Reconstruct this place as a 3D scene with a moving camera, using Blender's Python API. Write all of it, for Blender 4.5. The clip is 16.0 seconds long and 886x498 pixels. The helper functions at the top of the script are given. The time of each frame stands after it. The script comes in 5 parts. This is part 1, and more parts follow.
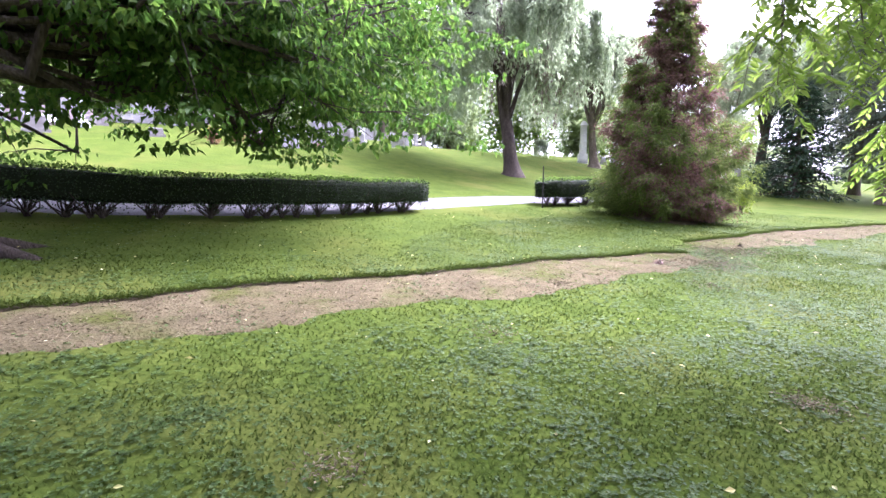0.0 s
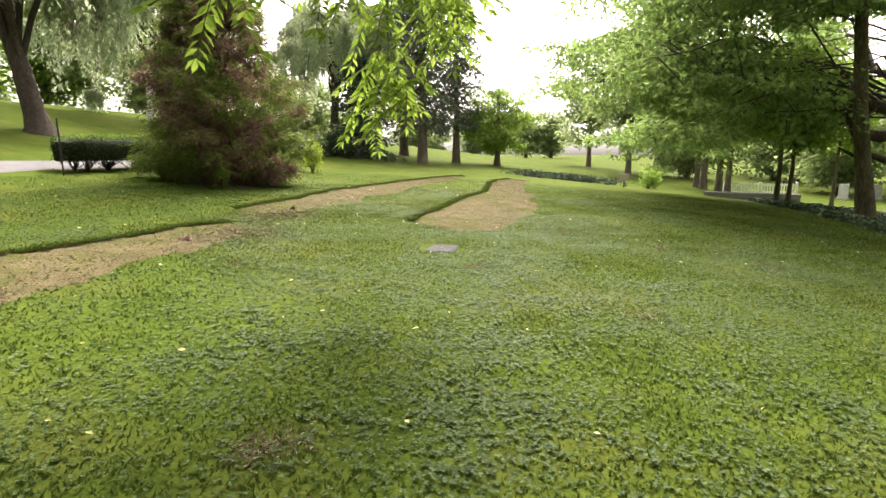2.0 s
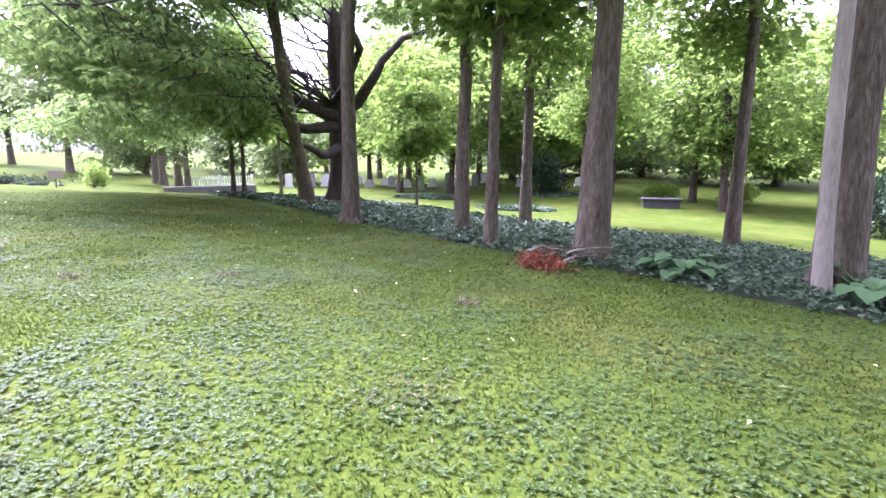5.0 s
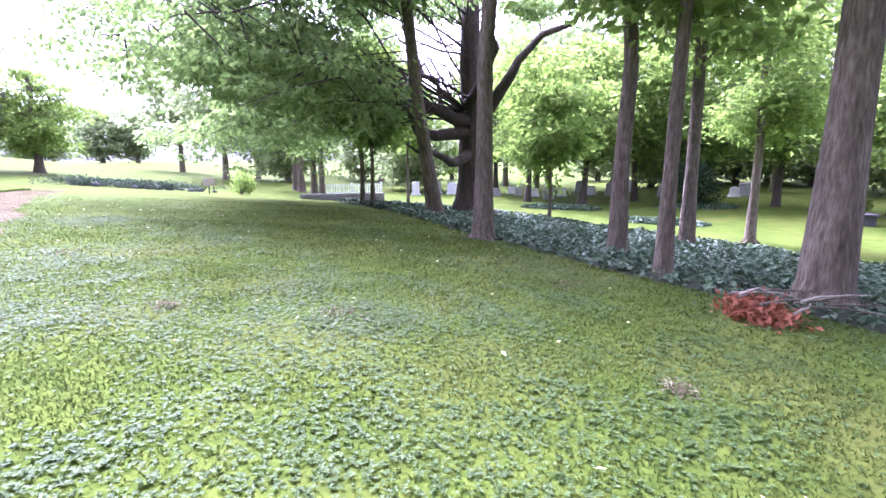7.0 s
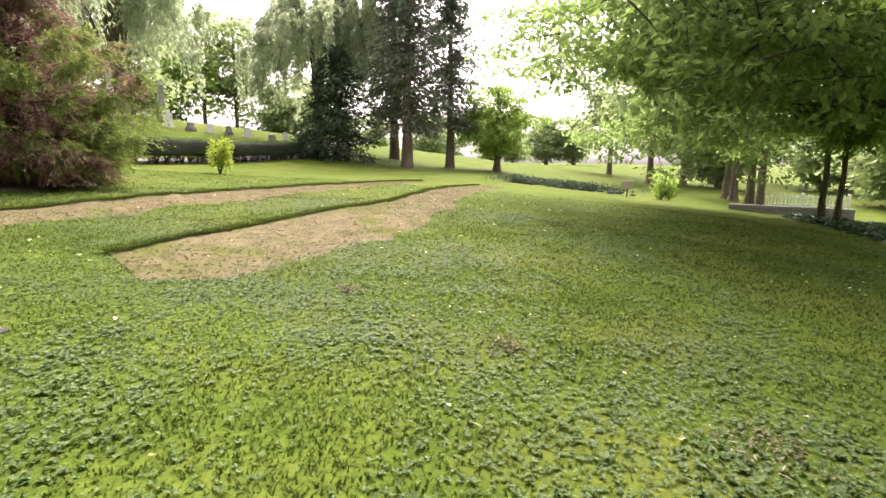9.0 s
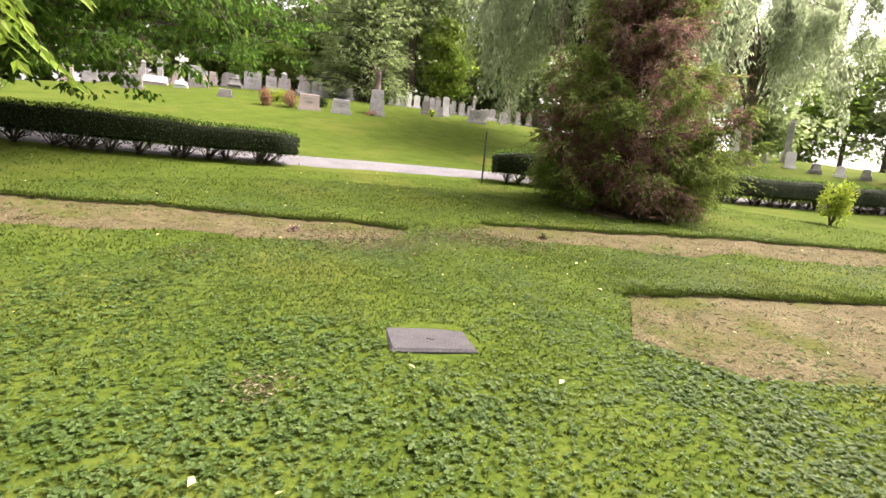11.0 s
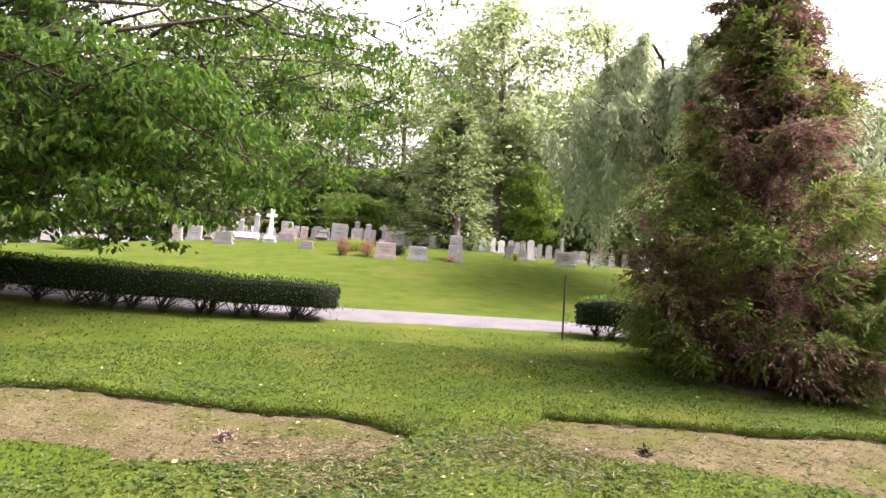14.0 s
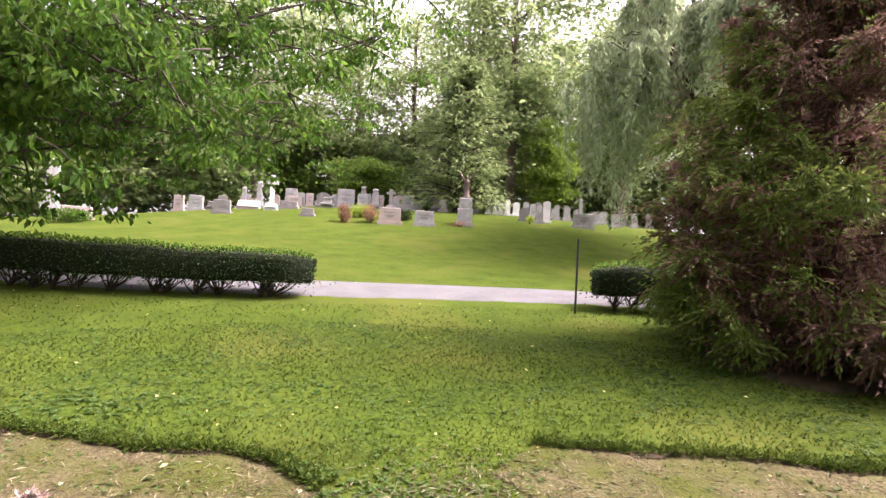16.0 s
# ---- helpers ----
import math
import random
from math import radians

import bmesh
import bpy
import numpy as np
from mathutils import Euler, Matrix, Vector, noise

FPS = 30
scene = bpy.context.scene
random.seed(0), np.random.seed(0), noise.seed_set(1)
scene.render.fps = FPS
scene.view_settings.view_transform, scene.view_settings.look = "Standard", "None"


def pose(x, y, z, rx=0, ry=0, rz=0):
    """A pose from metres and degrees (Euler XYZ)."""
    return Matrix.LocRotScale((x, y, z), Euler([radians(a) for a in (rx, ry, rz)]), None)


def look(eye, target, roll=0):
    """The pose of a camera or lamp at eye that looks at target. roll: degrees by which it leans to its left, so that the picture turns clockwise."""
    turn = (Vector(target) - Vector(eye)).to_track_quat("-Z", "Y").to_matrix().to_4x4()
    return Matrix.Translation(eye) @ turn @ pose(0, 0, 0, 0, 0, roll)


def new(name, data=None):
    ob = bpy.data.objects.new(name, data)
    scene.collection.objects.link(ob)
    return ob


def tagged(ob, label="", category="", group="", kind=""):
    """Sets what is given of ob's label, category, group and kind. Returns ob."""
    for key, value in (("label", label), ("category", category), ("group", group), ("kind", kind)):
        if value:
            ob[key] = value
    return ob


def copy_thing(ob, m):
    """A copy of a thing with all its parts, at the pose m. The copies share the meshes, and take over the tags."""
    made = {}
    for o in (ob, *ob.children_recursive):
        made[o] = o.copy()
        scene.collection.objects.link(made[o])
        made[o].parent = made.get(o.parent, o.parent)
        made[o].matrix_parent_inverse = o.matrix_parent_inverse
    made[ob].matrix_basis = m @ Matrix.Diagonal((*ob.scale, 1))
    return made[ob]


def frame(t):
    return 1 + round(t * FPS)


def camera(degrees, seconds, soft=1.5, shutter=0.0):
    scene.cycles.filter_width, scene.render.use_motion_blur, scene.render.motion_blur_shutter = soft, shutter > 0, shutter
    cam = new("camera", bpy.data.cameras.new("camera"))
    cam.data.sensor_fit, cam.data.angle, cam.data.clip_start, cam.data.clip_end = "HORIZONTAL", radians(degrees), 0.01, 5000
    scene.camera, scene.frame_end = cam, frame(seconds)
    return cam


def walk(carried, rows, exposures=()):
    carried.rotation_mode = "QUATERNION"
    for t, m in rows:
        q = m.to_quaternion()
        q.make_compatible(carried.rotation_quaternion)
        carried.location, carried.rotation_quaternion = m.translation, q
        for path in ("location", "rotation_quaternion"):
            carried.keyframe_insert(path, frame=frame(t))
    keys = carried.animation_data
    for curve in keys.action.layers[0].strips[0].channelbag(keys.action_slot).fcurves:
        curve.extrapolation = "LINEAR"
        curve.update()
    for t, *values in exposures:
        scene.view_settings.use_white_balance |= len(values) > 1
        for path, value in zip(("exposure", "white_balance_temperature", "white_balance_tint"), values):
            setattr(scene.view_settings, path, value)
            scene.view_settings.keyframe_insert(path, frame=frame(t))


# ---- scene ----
cam = camera(81.8, 16.0)
PATH = [
    (0, (-1.559, -1.142, 1.738), (-1.631, 0.842, 1.501), 0.6),
    (0.5, (-1.18, -0.795, 1.74), (-0.761, 1.143, 1.473), 0.0),
    (1, (-0.797, -0.469, 1.745), (-0.065, 1.368, 1.448), -0.3),
    (1.5, (-0.266, -0.181, 1.697), (0.737, 1.517, 1.365), -0.8),
    (2, (0.336, 0.255, 1.661), (1.599, 1.762, 1.296), 0.2),
    (2.5, (0.758, 0.351, 1.62), (2.238, 1.642, 1.246), 0.8),
    (3, (1.174, 0.441, 1.572), (2.898, 1.387, 1.203), 0.2),
    (3.5, (1.6, 0.527, 1.523), (3.493, 1.073, 1.178), 0.4),
    (4, (2.066, 0.619, 1.466), (4.034, 0.786, 1.156), 1.4),
    (4.2, (2.267, 0.659, 1.442), (4.245, 0.641, 1.145), 1.6),
    (6.3, (4.201, 1.019, 1.403), (6.151, 0.825, 1.007), -0.2),
    (6.5, (4.345, 1.083, 1.391), (6.304, 1.043, 0.989), -0.6),
    (7, (4.785, 1.176, 1.411), (6.73, 1.488, 1.068), -0.1),
    (7.5, (5.3, 1.326, 1.371), (7.191, 1.91, 1.083), 1.1),
    (8, (5.77, 1.497, 1.322), (7.536, 2.388, 1.031), 1.3),
    (8.5, (6.26, 1.686, 1.346), (7.738, 2.994, 1.019), 0.9),
    (9, (6.677, 2.022, 1.341), (7.84, 3.615, 1.004), 0.7),
    (9.5, (7.106, 2.354, 1.285), (7.933, 4.143, 0.946), 2.7),
    (10, (7.383, 2.62, 1.303), (7.591, 4.577, 0.947), 5.5),
    (10.2, (7.449, 2.781, 1.295), (7.372, 4.744, 0.922), 6.1),
    (12.3, (7.258, 4.821, 1.486), (6.052, 6.416, 1.479), 4.4),
    (12.5, (7.207, 5.027, 1.491), (5.987, 6.612, 1.506), 4.6),
    (13, (7.082, 5.528, 1.529), (5.831, 7.086, 1.611), 5.2),
    (13.5, (6.867, 6.025, 1.604), (5.627, 7.584, 1.787), 5.3),
    (14, (6.753, 6.474, 1.633), (5.55, 8.058, 1.849), 4.6),
    (14.5, (6.634, 6.971, 1.73), (5.426, 8.557, 1.894), 4.1),
    (15, (6.447, 7.42, 1.715), (5.177, 8.963, 1.777), 3.0),
    (15.5, (6.257, 7.848, 1.727), (4.97, 9.378, 1.763), 2.8),
    (16, (6.171, 8.29, 1.81), (4.906, 9.837, 1.885), 3.4),
]
EXPOSURES = [(0, 3.05, 5450, 42), (0.5, 2.65, 6350, 27), (1.5, 2.45, 7400, 17), (2.0, 2.3, 7200, 17), (2.5, 2.1, 6450, 20), (3.0, 2.05, 6350, 22), (3.5, 2.55, 5700, 33), (4, 2.95, 5500, 42), (6.5, 3.5, 5150, 58), (7.0, 3.5, 5150, 58), (7.5, 3.45, 5250, 51), (8.5, 3.1, 5900, 43), (9.0, 2.6, 6900, 26), (10, 2.4, 7100, 23), (12.5, 2.45, 6750, 31), (16, 2.35, 6700, 32)]
walk(cam, [(t, look(eye, target, roll)) for t, eye, target, roll in PATH], EXPOSURES)

# ---- light ----
SUN_EL, SUN_AZ = 52.0, 48.0
world = bpy.data.worlds.new("overcast_sky")
scene.world = world
world.use_nodes = True
wn = world.node_tree.nodes
sky = wn.new("ShaderNodeTexSky")
sky.sky_type, sky.sun_disc = "NISHITA", False
sky.sun_elevation, sky.sun_rotation = radians(SUN_EL), radians(SUN_AZ)
sky.air_density, sky.dust_density = 1.0, 6.0
pale = wn.new("ShaderNodeHueSaturation")
pale.inputs["Saturation"].default_value = 0.12
world.node_tree.links.new(sky.outputs[0], pale.inputs["Color"])
world.node_tree.links.new(pale.outputs[0], wn["Background"].inputs["Color"])
wn["Background"].inputs["Strength"].default_value = 0.15
sun = new("sun", bpy.data.lights.new("sun", "SUN"))
sun.data.energy, sun.data.angle, sun.data.color = 1.6, radians(24), (1.0, 0.95, 0.86)
sun.matrix_world = look((0, 0, 60), (-60 * math.cos(radians(SUN_EL)) * math.sin(radians(SUN_AZ)),
                                     -60 * math.cos(radians(SUN_EL)) * math.cos(radians(SUN_AZ)), 60 - 60 * math.sin(radians(SUN_EL))))


# ---- materials ----
def material(name, ramp, scale, rough=0.8, bump=0.3, fine=12.0, island=0.0, leafy=0.0, metal=0.0, spec=0.3, stretch=(1, 1, 1), patch=None, bump_dist=0.02):
    """ramp: colours from low to high; patch: (scale, colour, low, high) of a second, larger stain."""
    m = bpy.data.materials.new(name)
    m.use_nodes = True
    n, l = m.node_tree.nodes, m.node_tree.links
    b = n["Principled BSDF"]
    b.inputs["Roughness"].default_value, b.inputs["Metallic"].default_value = rough, metal
    b.inputs["Specular IOR Level"].default_value = spec
    geo, mapping = n.new("ShaderNodeNewGeometry"), n.new("ShaderNodeMapping")
    mapping.inputs["Scale"].default_value = stretch
    l.new(geo.outputs["Position"], mapping.inputs["Vector"])
    big, small = n.new("ShaderNodeTexNoise"), n.new("ShaderNodeTexNoise")
    for tex, s in ((big, scale), (small, scale * fine)):
        tex.inputs["Scale"].default_value, tex.inputs["Detail"].default_value = s, 4
        l.new(mapping.outputs[0], tex.inputs["Vector"])
    mix = n.new("ShaderNodeMath")
    mix.operation = "MULTIPLY_ADD"
    l.new(small.outputs[0], mix.inputs[0])
    mix.inputs[1].default_value = 0.6
    half = n.new("ShaderNodeMath")
    half.operation = "MULTIPLY"
    half.inputs[1].default_value = 0.4
    l.new(big.outputs[0], half.inputs[0])
    l.new(half.outputs[0], mix.inputs[2])
    value = mix.outputs[0]
    if island:
        blend = n.new("ShaderNodeMix")
        blend.inputs["Factor"].default_value = island
        l.new(value, blend.inputs[2])
        l.new(geo.outputs["Random Per Island"], blend.inputs[3])
        value = blend.outputs[0]
    cr = n.new("ShaderNodeValToRGB")
    lo, hi = (0.05, 0.95) if island else (0.3, 0.7)
    while len(cr.color_ramp.elements) < len(ramp):
        cr.color_ramp.elements.new(0.5)
    for k, c in enumerate(ramp):
        e = cr.color_ramp.elements[k]
        e.position, e.color = lo + (hi - lo) * k / max(1, len(ramp) - 1), (*c, 1)
    l.new(value, cr.inputs[0])
    colour = cr.outputs[0]
    if patch:
        ps, pc, p0, p1 = patch
        pt, pr, pm = n.new("ShaderNodeTexNoise"), n.new("ShaderNodeMapRange"), n.new("ShaderNodeMix")
        pt.inputs["Scale"].default_value, pt.inputs["Detail"].default_value = ps, 3
        l.new(geo.outputs["Position"], pt.inputs["Vector"])
        pr.inputs[1].default_value, pr.inputs[2].default_value = p0, p1
        l.new(pt.outputs[0], pr.inputs[0])
        pm.data_type = "RGBA"
        l.new(pr.outputs[0], pm.inputs[0])
        l.new(colour, pm.inputs[6])
        pm.inputs[7].default_value = (*pc, 1)
        colour = pm.outputs[2]
    l.new(colour, b.inputs["Base Color"])
    if bump:
        bp = n.new("ShaderNodeBump")
        bp.inputs["Strength"].default_value, bp.inputs["Distance"].default_value = bump, bump_dist
        l.new(small.outputs[0], bp.inputs["Height"])
        l.new(bp.outputs[0], b.inputs["Normal"])
    if leafy:
        tr, ms = n.new("ShaderNodeBsdfTranslucent"), n.new("ShaderNodeMixShader")
        ms.inputs[0].default_value = leafy
        l.new(colour, tr.inputs["Color"])
        l.new(b.outputs[0], ms.inputs[1])
        l.new(tr.outputs[0], ms.inputs[2])
        l.new(ms.outputs[0], n["Material Output"].inputs["Surface"])
    return m


def leaf_mat(name, *ramp, t=0.4, rough=0.6, spec=0.2):
    return material(name, ramp, 0.6, rough=rough, bump=0, fine=4, island=0.6, leafy=t, spec=spec)


LAWN = material("mown_lawn", [(0.025, 0.045, 0.007), (0.05, 0.077, 0.011), (0.081, 0.108, 0.018)], 1.3, 1.0, 0.8, 14, spec=0.03, patch=(0.4, (0.086, 0.096, 0.021), 0.5, 0.8))
CLOVER = leaf_mat("clover_leaf", (0.03, 0.066, 0.013), (0.058, 0.104, 0.022), (0.102, 0.154, 0.046), t=0.4, rough=0.55, spec=0.2)
BLADE = leaf_mat("grass_blade", (0.025, 0.046, 0.007), (0.049, 0.077, 0.011), (0.084, 0.112, 0.02), t=0.35, rough=0.8, spec=0.06)
SOIL = material("bare_mulch", [(0.045, 0.037, 0.02), (0.092, 0.078, 0.042), (0.15, 0.132, 0.075)], 2.5, 1.0, 1.0, 16, spec=0.03, patch=(1.3, (0.062, 0.07, 0.018), 0.5, 0.68))
STRAW = material("straw_chips", [(0.05, 0.04, 0.022), (0.115, 0.097, 0.055), (0.22, 0.2, 0.13)], 2, 0.9, 0, island=0.9, spec=0.08)
DARK_SOIL = material("cut_soil", [(0.03, 0.023, 0.012), (0.085, 0.064, 0.036)], 6, 0.95, 1.0)
ROAD = material("pale_asphalt", [(0.085, 0.084, 0.088), (0.125, 0.123, 0.127), (0.16, 0.158, 0.162)], 2, 0.95, 0.5, 20, spec=0.1)
BARK = material("grey_brown_bark", [(0.042, 0.033, 0.022), (0.105, 0.086, 0.06), (0.2, 0.172, 0.128)], 5, 0.95, 1.0, 5, stretch=(1, 1, 0.22), bump_dist=0.05)
BARK_DARK = material("dark_bark", [(0.022, 0.017, 0.014), (0.055, 0.042, 0.034), (0.1, 0.08, 0.066)], 5, 0.95, 1.0, 5, stretch=(1, 1, 0.25), bump_dist=0.05)
BARK_RED = material("reddish_bark", [(0.05, 0.025, 0.02), (0.12, 0.06, 0.05)], 6, 0.95, 1.0, 5, stretch=(1, 1, 0.2))
PALE_WOOD = material("pale_peeled_wood", [(0.2, 0.175, 0.14), (0.34, 0.31, 0.26)], 5, 0.9, 0.6, 6, stretch=(1, 1, 0.2))
MAPLE = leaf_mat("maple_leaf", (0.026, 0.072, 0.011), (0.066, 0.142, 0.02), (0.145, 0.235, 0.034), t=0.66)
OAK = leaf_mat("oak_leaf", (0.09, 0.16, 0.045), (0.16, 0.25, 0.068), (0.27, 0.365, 0.11), t=0.7)
WOODS = leaf_mat("woodland_leaf", (0.09, 0.155, 0.03), (0.17, 0.27, 0.05), (0.29, 0.39, 0.085), t=0.7)
# paler and greyer than the nearer leaves: distance haze mixed into the colour
FAR = leaf_mat("hazed_distant_leaf", (0.14, 0.2, 0.08), (0.235, 0.31, 0.13), (0.34, 0.41, 0.19), t=0.64)
WEEP = leaf_mat("weeping_leaf", (0.19, 0.25, 0.13), (0.31, 0.38, 0.22), (0.46, 0.52, 0.34), t=0.62)
WEEP_DRY = leaf_mat("weeping_twig", (0.16, 0.13, 0.1), (0.24, 0.21, 0.17), t=0.2)
# spruce and yew ramps are lightened to carry haze in the needle colour
SPRUCE = leaf_mat("hazed_spruce_needles", (0.055, 0.078, 0.052), (0.1, 0.13, 0.085), (0.16, 0.175, 0.13), t=0.3)
YEW = leaf_mat("yew_needles", (0.02, 0.045, 0.022), (0.05, 0.085, 0.04), t=0.15)
RUST = leaf_mat("browned_needles", (0.085, 0.045, 0.036), (0.19, 0.11, 0.088), (0.32, 0.205, 0.16), t=0.42)
OLIVE = leaf_mat("olive_needles", (0.05, 0.085, 0.018), (0.125, 0.18, 0.036), (0.25, 0.3, 0.075), t=0.45)
# dark sides, bright top: fresh growth plus top light put into the leaf colour
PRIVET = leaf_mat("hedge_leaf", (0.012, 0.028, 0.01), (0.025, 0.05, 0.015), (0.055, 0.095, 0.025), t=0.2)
PRIVET_TOP = leaf_mat("hedge_lit_new_leaf", (0.05, 0.11, 0.014), (0.11, 0.21, 0.026), (0.2, 0.32, 0.05), t=0.4)
# near-black: the shade between the hedge leaves is put into this colour
CORE = material("hedge_inner_shade", [(0.006, 0.01, 0.004), (0.015, 0.022, 0.008)], 8, 1.0, 0.5)
YELLOW_LEAF = leaf_mat("yellow_green_leaf", (0.2, 0.28, 0.03), (0.36, 0.44, 0.06), t=0.45)
COMPOUND = leaf_mat("walnut_leaflet", (0.1, 0.18, 0.02), (0.19, 0.29, 0.04), (0.29, 0.38, 0.08), t=0.5)
IVY = leaf_mat("ivy_leaf", (0.03, 0.065, 0.03), (0.06, 0.108, 0.052), (0.11, 0.165, 0.09), t=0.15, rough=0.55, spec=0.3)
# soil darkened in its colour to stand for shade below the ivy leaves
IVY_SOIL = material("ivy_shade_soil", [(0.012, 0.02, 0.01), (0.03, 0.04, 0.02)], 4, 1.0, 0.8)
BIG_LEAF = leaf_mat("broad_leaf", (0.06, 0.14, 0.05), (0.12, 0.23, 0.09), t=0.35)
ORANGE = leaf_mat("orange_dead_leaf", (0.16, 0.055, 0.025), (0.3, 0.11, 0.055), t=0.2)
FALLEN = leaf_mat("fallen_leaf", (0.3, 0.25, 0.08), (0.5, 0.48, 0.2), (0.62, 0.62, 0.4), t=0.2)
GRANITE = material("grey_granite", [(0.16, 0.158, 0.155), (0.28, 0.275, 0.27), (0.4, 0.395, 0.39)], 3, 0.8, 0.3, 6)
GRANITE_DARK = material("dark_granite", [(0.1, 0.095, 0.09), (0.19, 0.18, 0.17), (0.26, 0.25, 0.24)], 3, 0.75, 0.3, 20)
GRANITE_PINK = material("pink_granite", [(0.28, 0.23, 0.21), (0.4, 0.33, 0.31)], 3, 0.7, 0.3, 20)
MARBLE = material("white_marble", [(0.42, 0.42, 0.41), (0.6, 0.6, 0.59), (0.72, 0.72, 0.71)], 2, 0.7, 0.2, 8)
BRONZE = material("dark_bronze", [(0.05, 0.035, 0.03), (0.12, 0.09, 0.075)], 6, 0.5, 0.4, metal=0.5)
IRON = material("dark_iron", [(0.015, 0.015, 0.014), (0.04, 0.038, 0.036)], 12, 0.6, 0.3)
WHITE_PAINT = material("white_paint", [(0.62, 0.62, 0.6), (0.8, 0.8, 0.78)], 6, 0.6, 0.2)
SLATE = material("flat_grey_stone", [(0.045, 0.044, 0.047), (0.095, 0.093, 0.095)], 5, 0.95, 0.5, 14, spec=0.05)
DRY_BUSH = leaf_mat("reddish_dry_leaf", (0.2, 0.1, 0.06), (0.36, 0.22, 0.14), t=0.3)
PETAL = leaf_mat("pink_petal", (0.26, 0.13, 0.12), (0.48, 0.38, 0.36), t=0.2)


# ---- mesh helpers ----
class Shape:
    """Gathers vertices and faces, with a material slot a face, into one mesh."""

    def __init__(self):
        self.v, self.f3, self.f4, self.m3, self.m4, self.n = [], [], [], [], [], 0

    def add(self, v, f, slot=0):
        f = np.asarray(f, int) + self.n
        (self.f3 if f.shape[1] == 3 else self.f4).append(f)
        (self.m3 if f.shape[1] == 3 else self.m4).append(np.full(len(f), slot))
        self.v.append(np.asarray(v, float))
        self.n += len(v)
        return self

    def tube(self, pts, radii, sides=7, slot=0):
        pts, radii = np.asarray(pts, float), np.asarray(radii, float)
        d = np.gradient(pts, axis=0)
        d /= np.linalg.norm(d, axis=1)[:, None] + 1e-9
        ref = np.where(np.abs(d[:, 2:3]) > 0.9, np.array([[1.0, 0, 0]]), np.array([[0, 0, 1.0]]))
        a = np.cross(d, ref)
        a /= np.linalg.norm(a, axis=1)[:, None] + 1e-9
        b = np.cross(d, a)
        ang = np.linspace(0, 2 * np.pi, sides, endpoint=False)
        ring = pts[:, None] + radii[:, None, None] * (a[:, None] * np.cos(ang)[None, :, None] + b[:, None] * np.sin(ang)[None, :, None])
        k, s = np.meshgrid(np.arange(len(pts) - 1), np.arange(sides), indexing="ij")
        s2 = (s + 1) % sides
        return self.add(ring.reshape(-1, 3), np.stack([k * sides + s, k * sides + s2, (k + 1) * sides + s2, (k + 1) * sides + s], -1).reshape(-1, 4), slot)

    def grid(self, p, slot=0):
        """p: rows x columns x 3."""
        r, c = p.shape[:2]
        i, j = np.meshgrid(np.arange(r - 1), np.arange(c - 1), indexing="ij")
        return self.add(p.reshape(-1, 3), np.stack([i * c + j, i * c + j + 1, (i + 1) * c + j + 1, (i + 1) * c + j], -1).reshape(-1, 4), slot)

    def leaves(self, at, along, length, width, rng, fold=0.25, slot=0, tilt=0.5):
        """One bent, pointed leaf at each place, pointing along."""
        n = len(at)
        along = along / (np.linalg.norm(along, axis=1)[:, None] + 1e-9)
        side = np.cross(along, rng.normal(size=(n, 3)) * tilt + np.array([0, 0, 1.0]))
        side /= np.linalg.norm(side, axis=1)[:, None] + 1e-9
        up = np.cross(side, along)
        L, W = np.broadcast_to(length, n)[:, None], np.broadcast_to(width, n)[:, None]
        v = np.stack([at, at + along * L * 0.45 + side * W / 2 + up * W * fold, at + along * L, at + along * L * 0.45 - side * W / 2 + up * W * fold], 1)
        return self.add(v.reshape(-1, 3), np.arange(4 * n).reshape(n, 4), slot)

    def box(self, lo, hi, slot=0, taper=1.0, bevel=0.0):
        c, h = (np.array(lo) + hi) / 2, (np.array(hi) - lo) / 2
        if bevel:
            e = bevel
            levels = [(-h[2], 1, -e), (-h[2] + e, 1, 0), (h[2] - e, taper, 0), (h[2], taper, -e)]
        else:
            levels = [(-h[2], 1, 0), (h[2], taper, 0)]
        v = [(c[0] + sx * (h[0] * t + g), c[1] + sy * (h[1] * t + g), c[2] + z) for z, t, g in levels for sx, sy in ((-1, -1), (1, -1), (1, 1), (-1, 1))]
        f = [(3, 2, 1, 0)] + [(4 * k + s, 4 * k + (s + 1) % 4, 4 * k + 4 + (s + 1) % 4, 4 * k + 4 + s) for k in range(len(levels) - 1) for s in range(4)]
        k = 4 * (len(levels) - 1)
        return self.add(v, f + [(k, k + 1, k + 2, k + 3)], slot)

    def mesh(self, name, mats, smooth=False):
        me = bpy.data.meshes.new(name)
        v = np.concatenate(self.v)
        f4 = np.concatenate(self.f4) if self.f4 else np.zeros((0, 4), int)
        f3 = np.concatenate(self.f3) if self.f3 else np.zeros((0, 3), int)
        me.vertices.add(len(v))
        me.vertices.foreach_set("co", v.ravel().astype(np.float32))
        loops = np.concatenate([f4.ravel(), f3.ravel()])
        me.loops.add(len(loops))
        me.loops.foreach_set("vertex_index", loops.astype(np.int32))
        total = np.concatenate([np.full(len(f4), 4), np.full(len(f3), 3)])
        me.polygons.add(len(total))
        me.polygons.foreach_set("loop_start", np.concatenate([[0], np.cumsum(total)[:-1]]).astype(np.int32))
        me.polygons.foreach_set("material_index", np.concatenate(self.m4 + self.m3).astype(np.int32))
        me.polygons.foreach_set("use_smooth", np.full(len(total), smooth))
        for m in mats if isinstance(mats, (list, tuple)) else [mats]:
            me.materials.append(m)
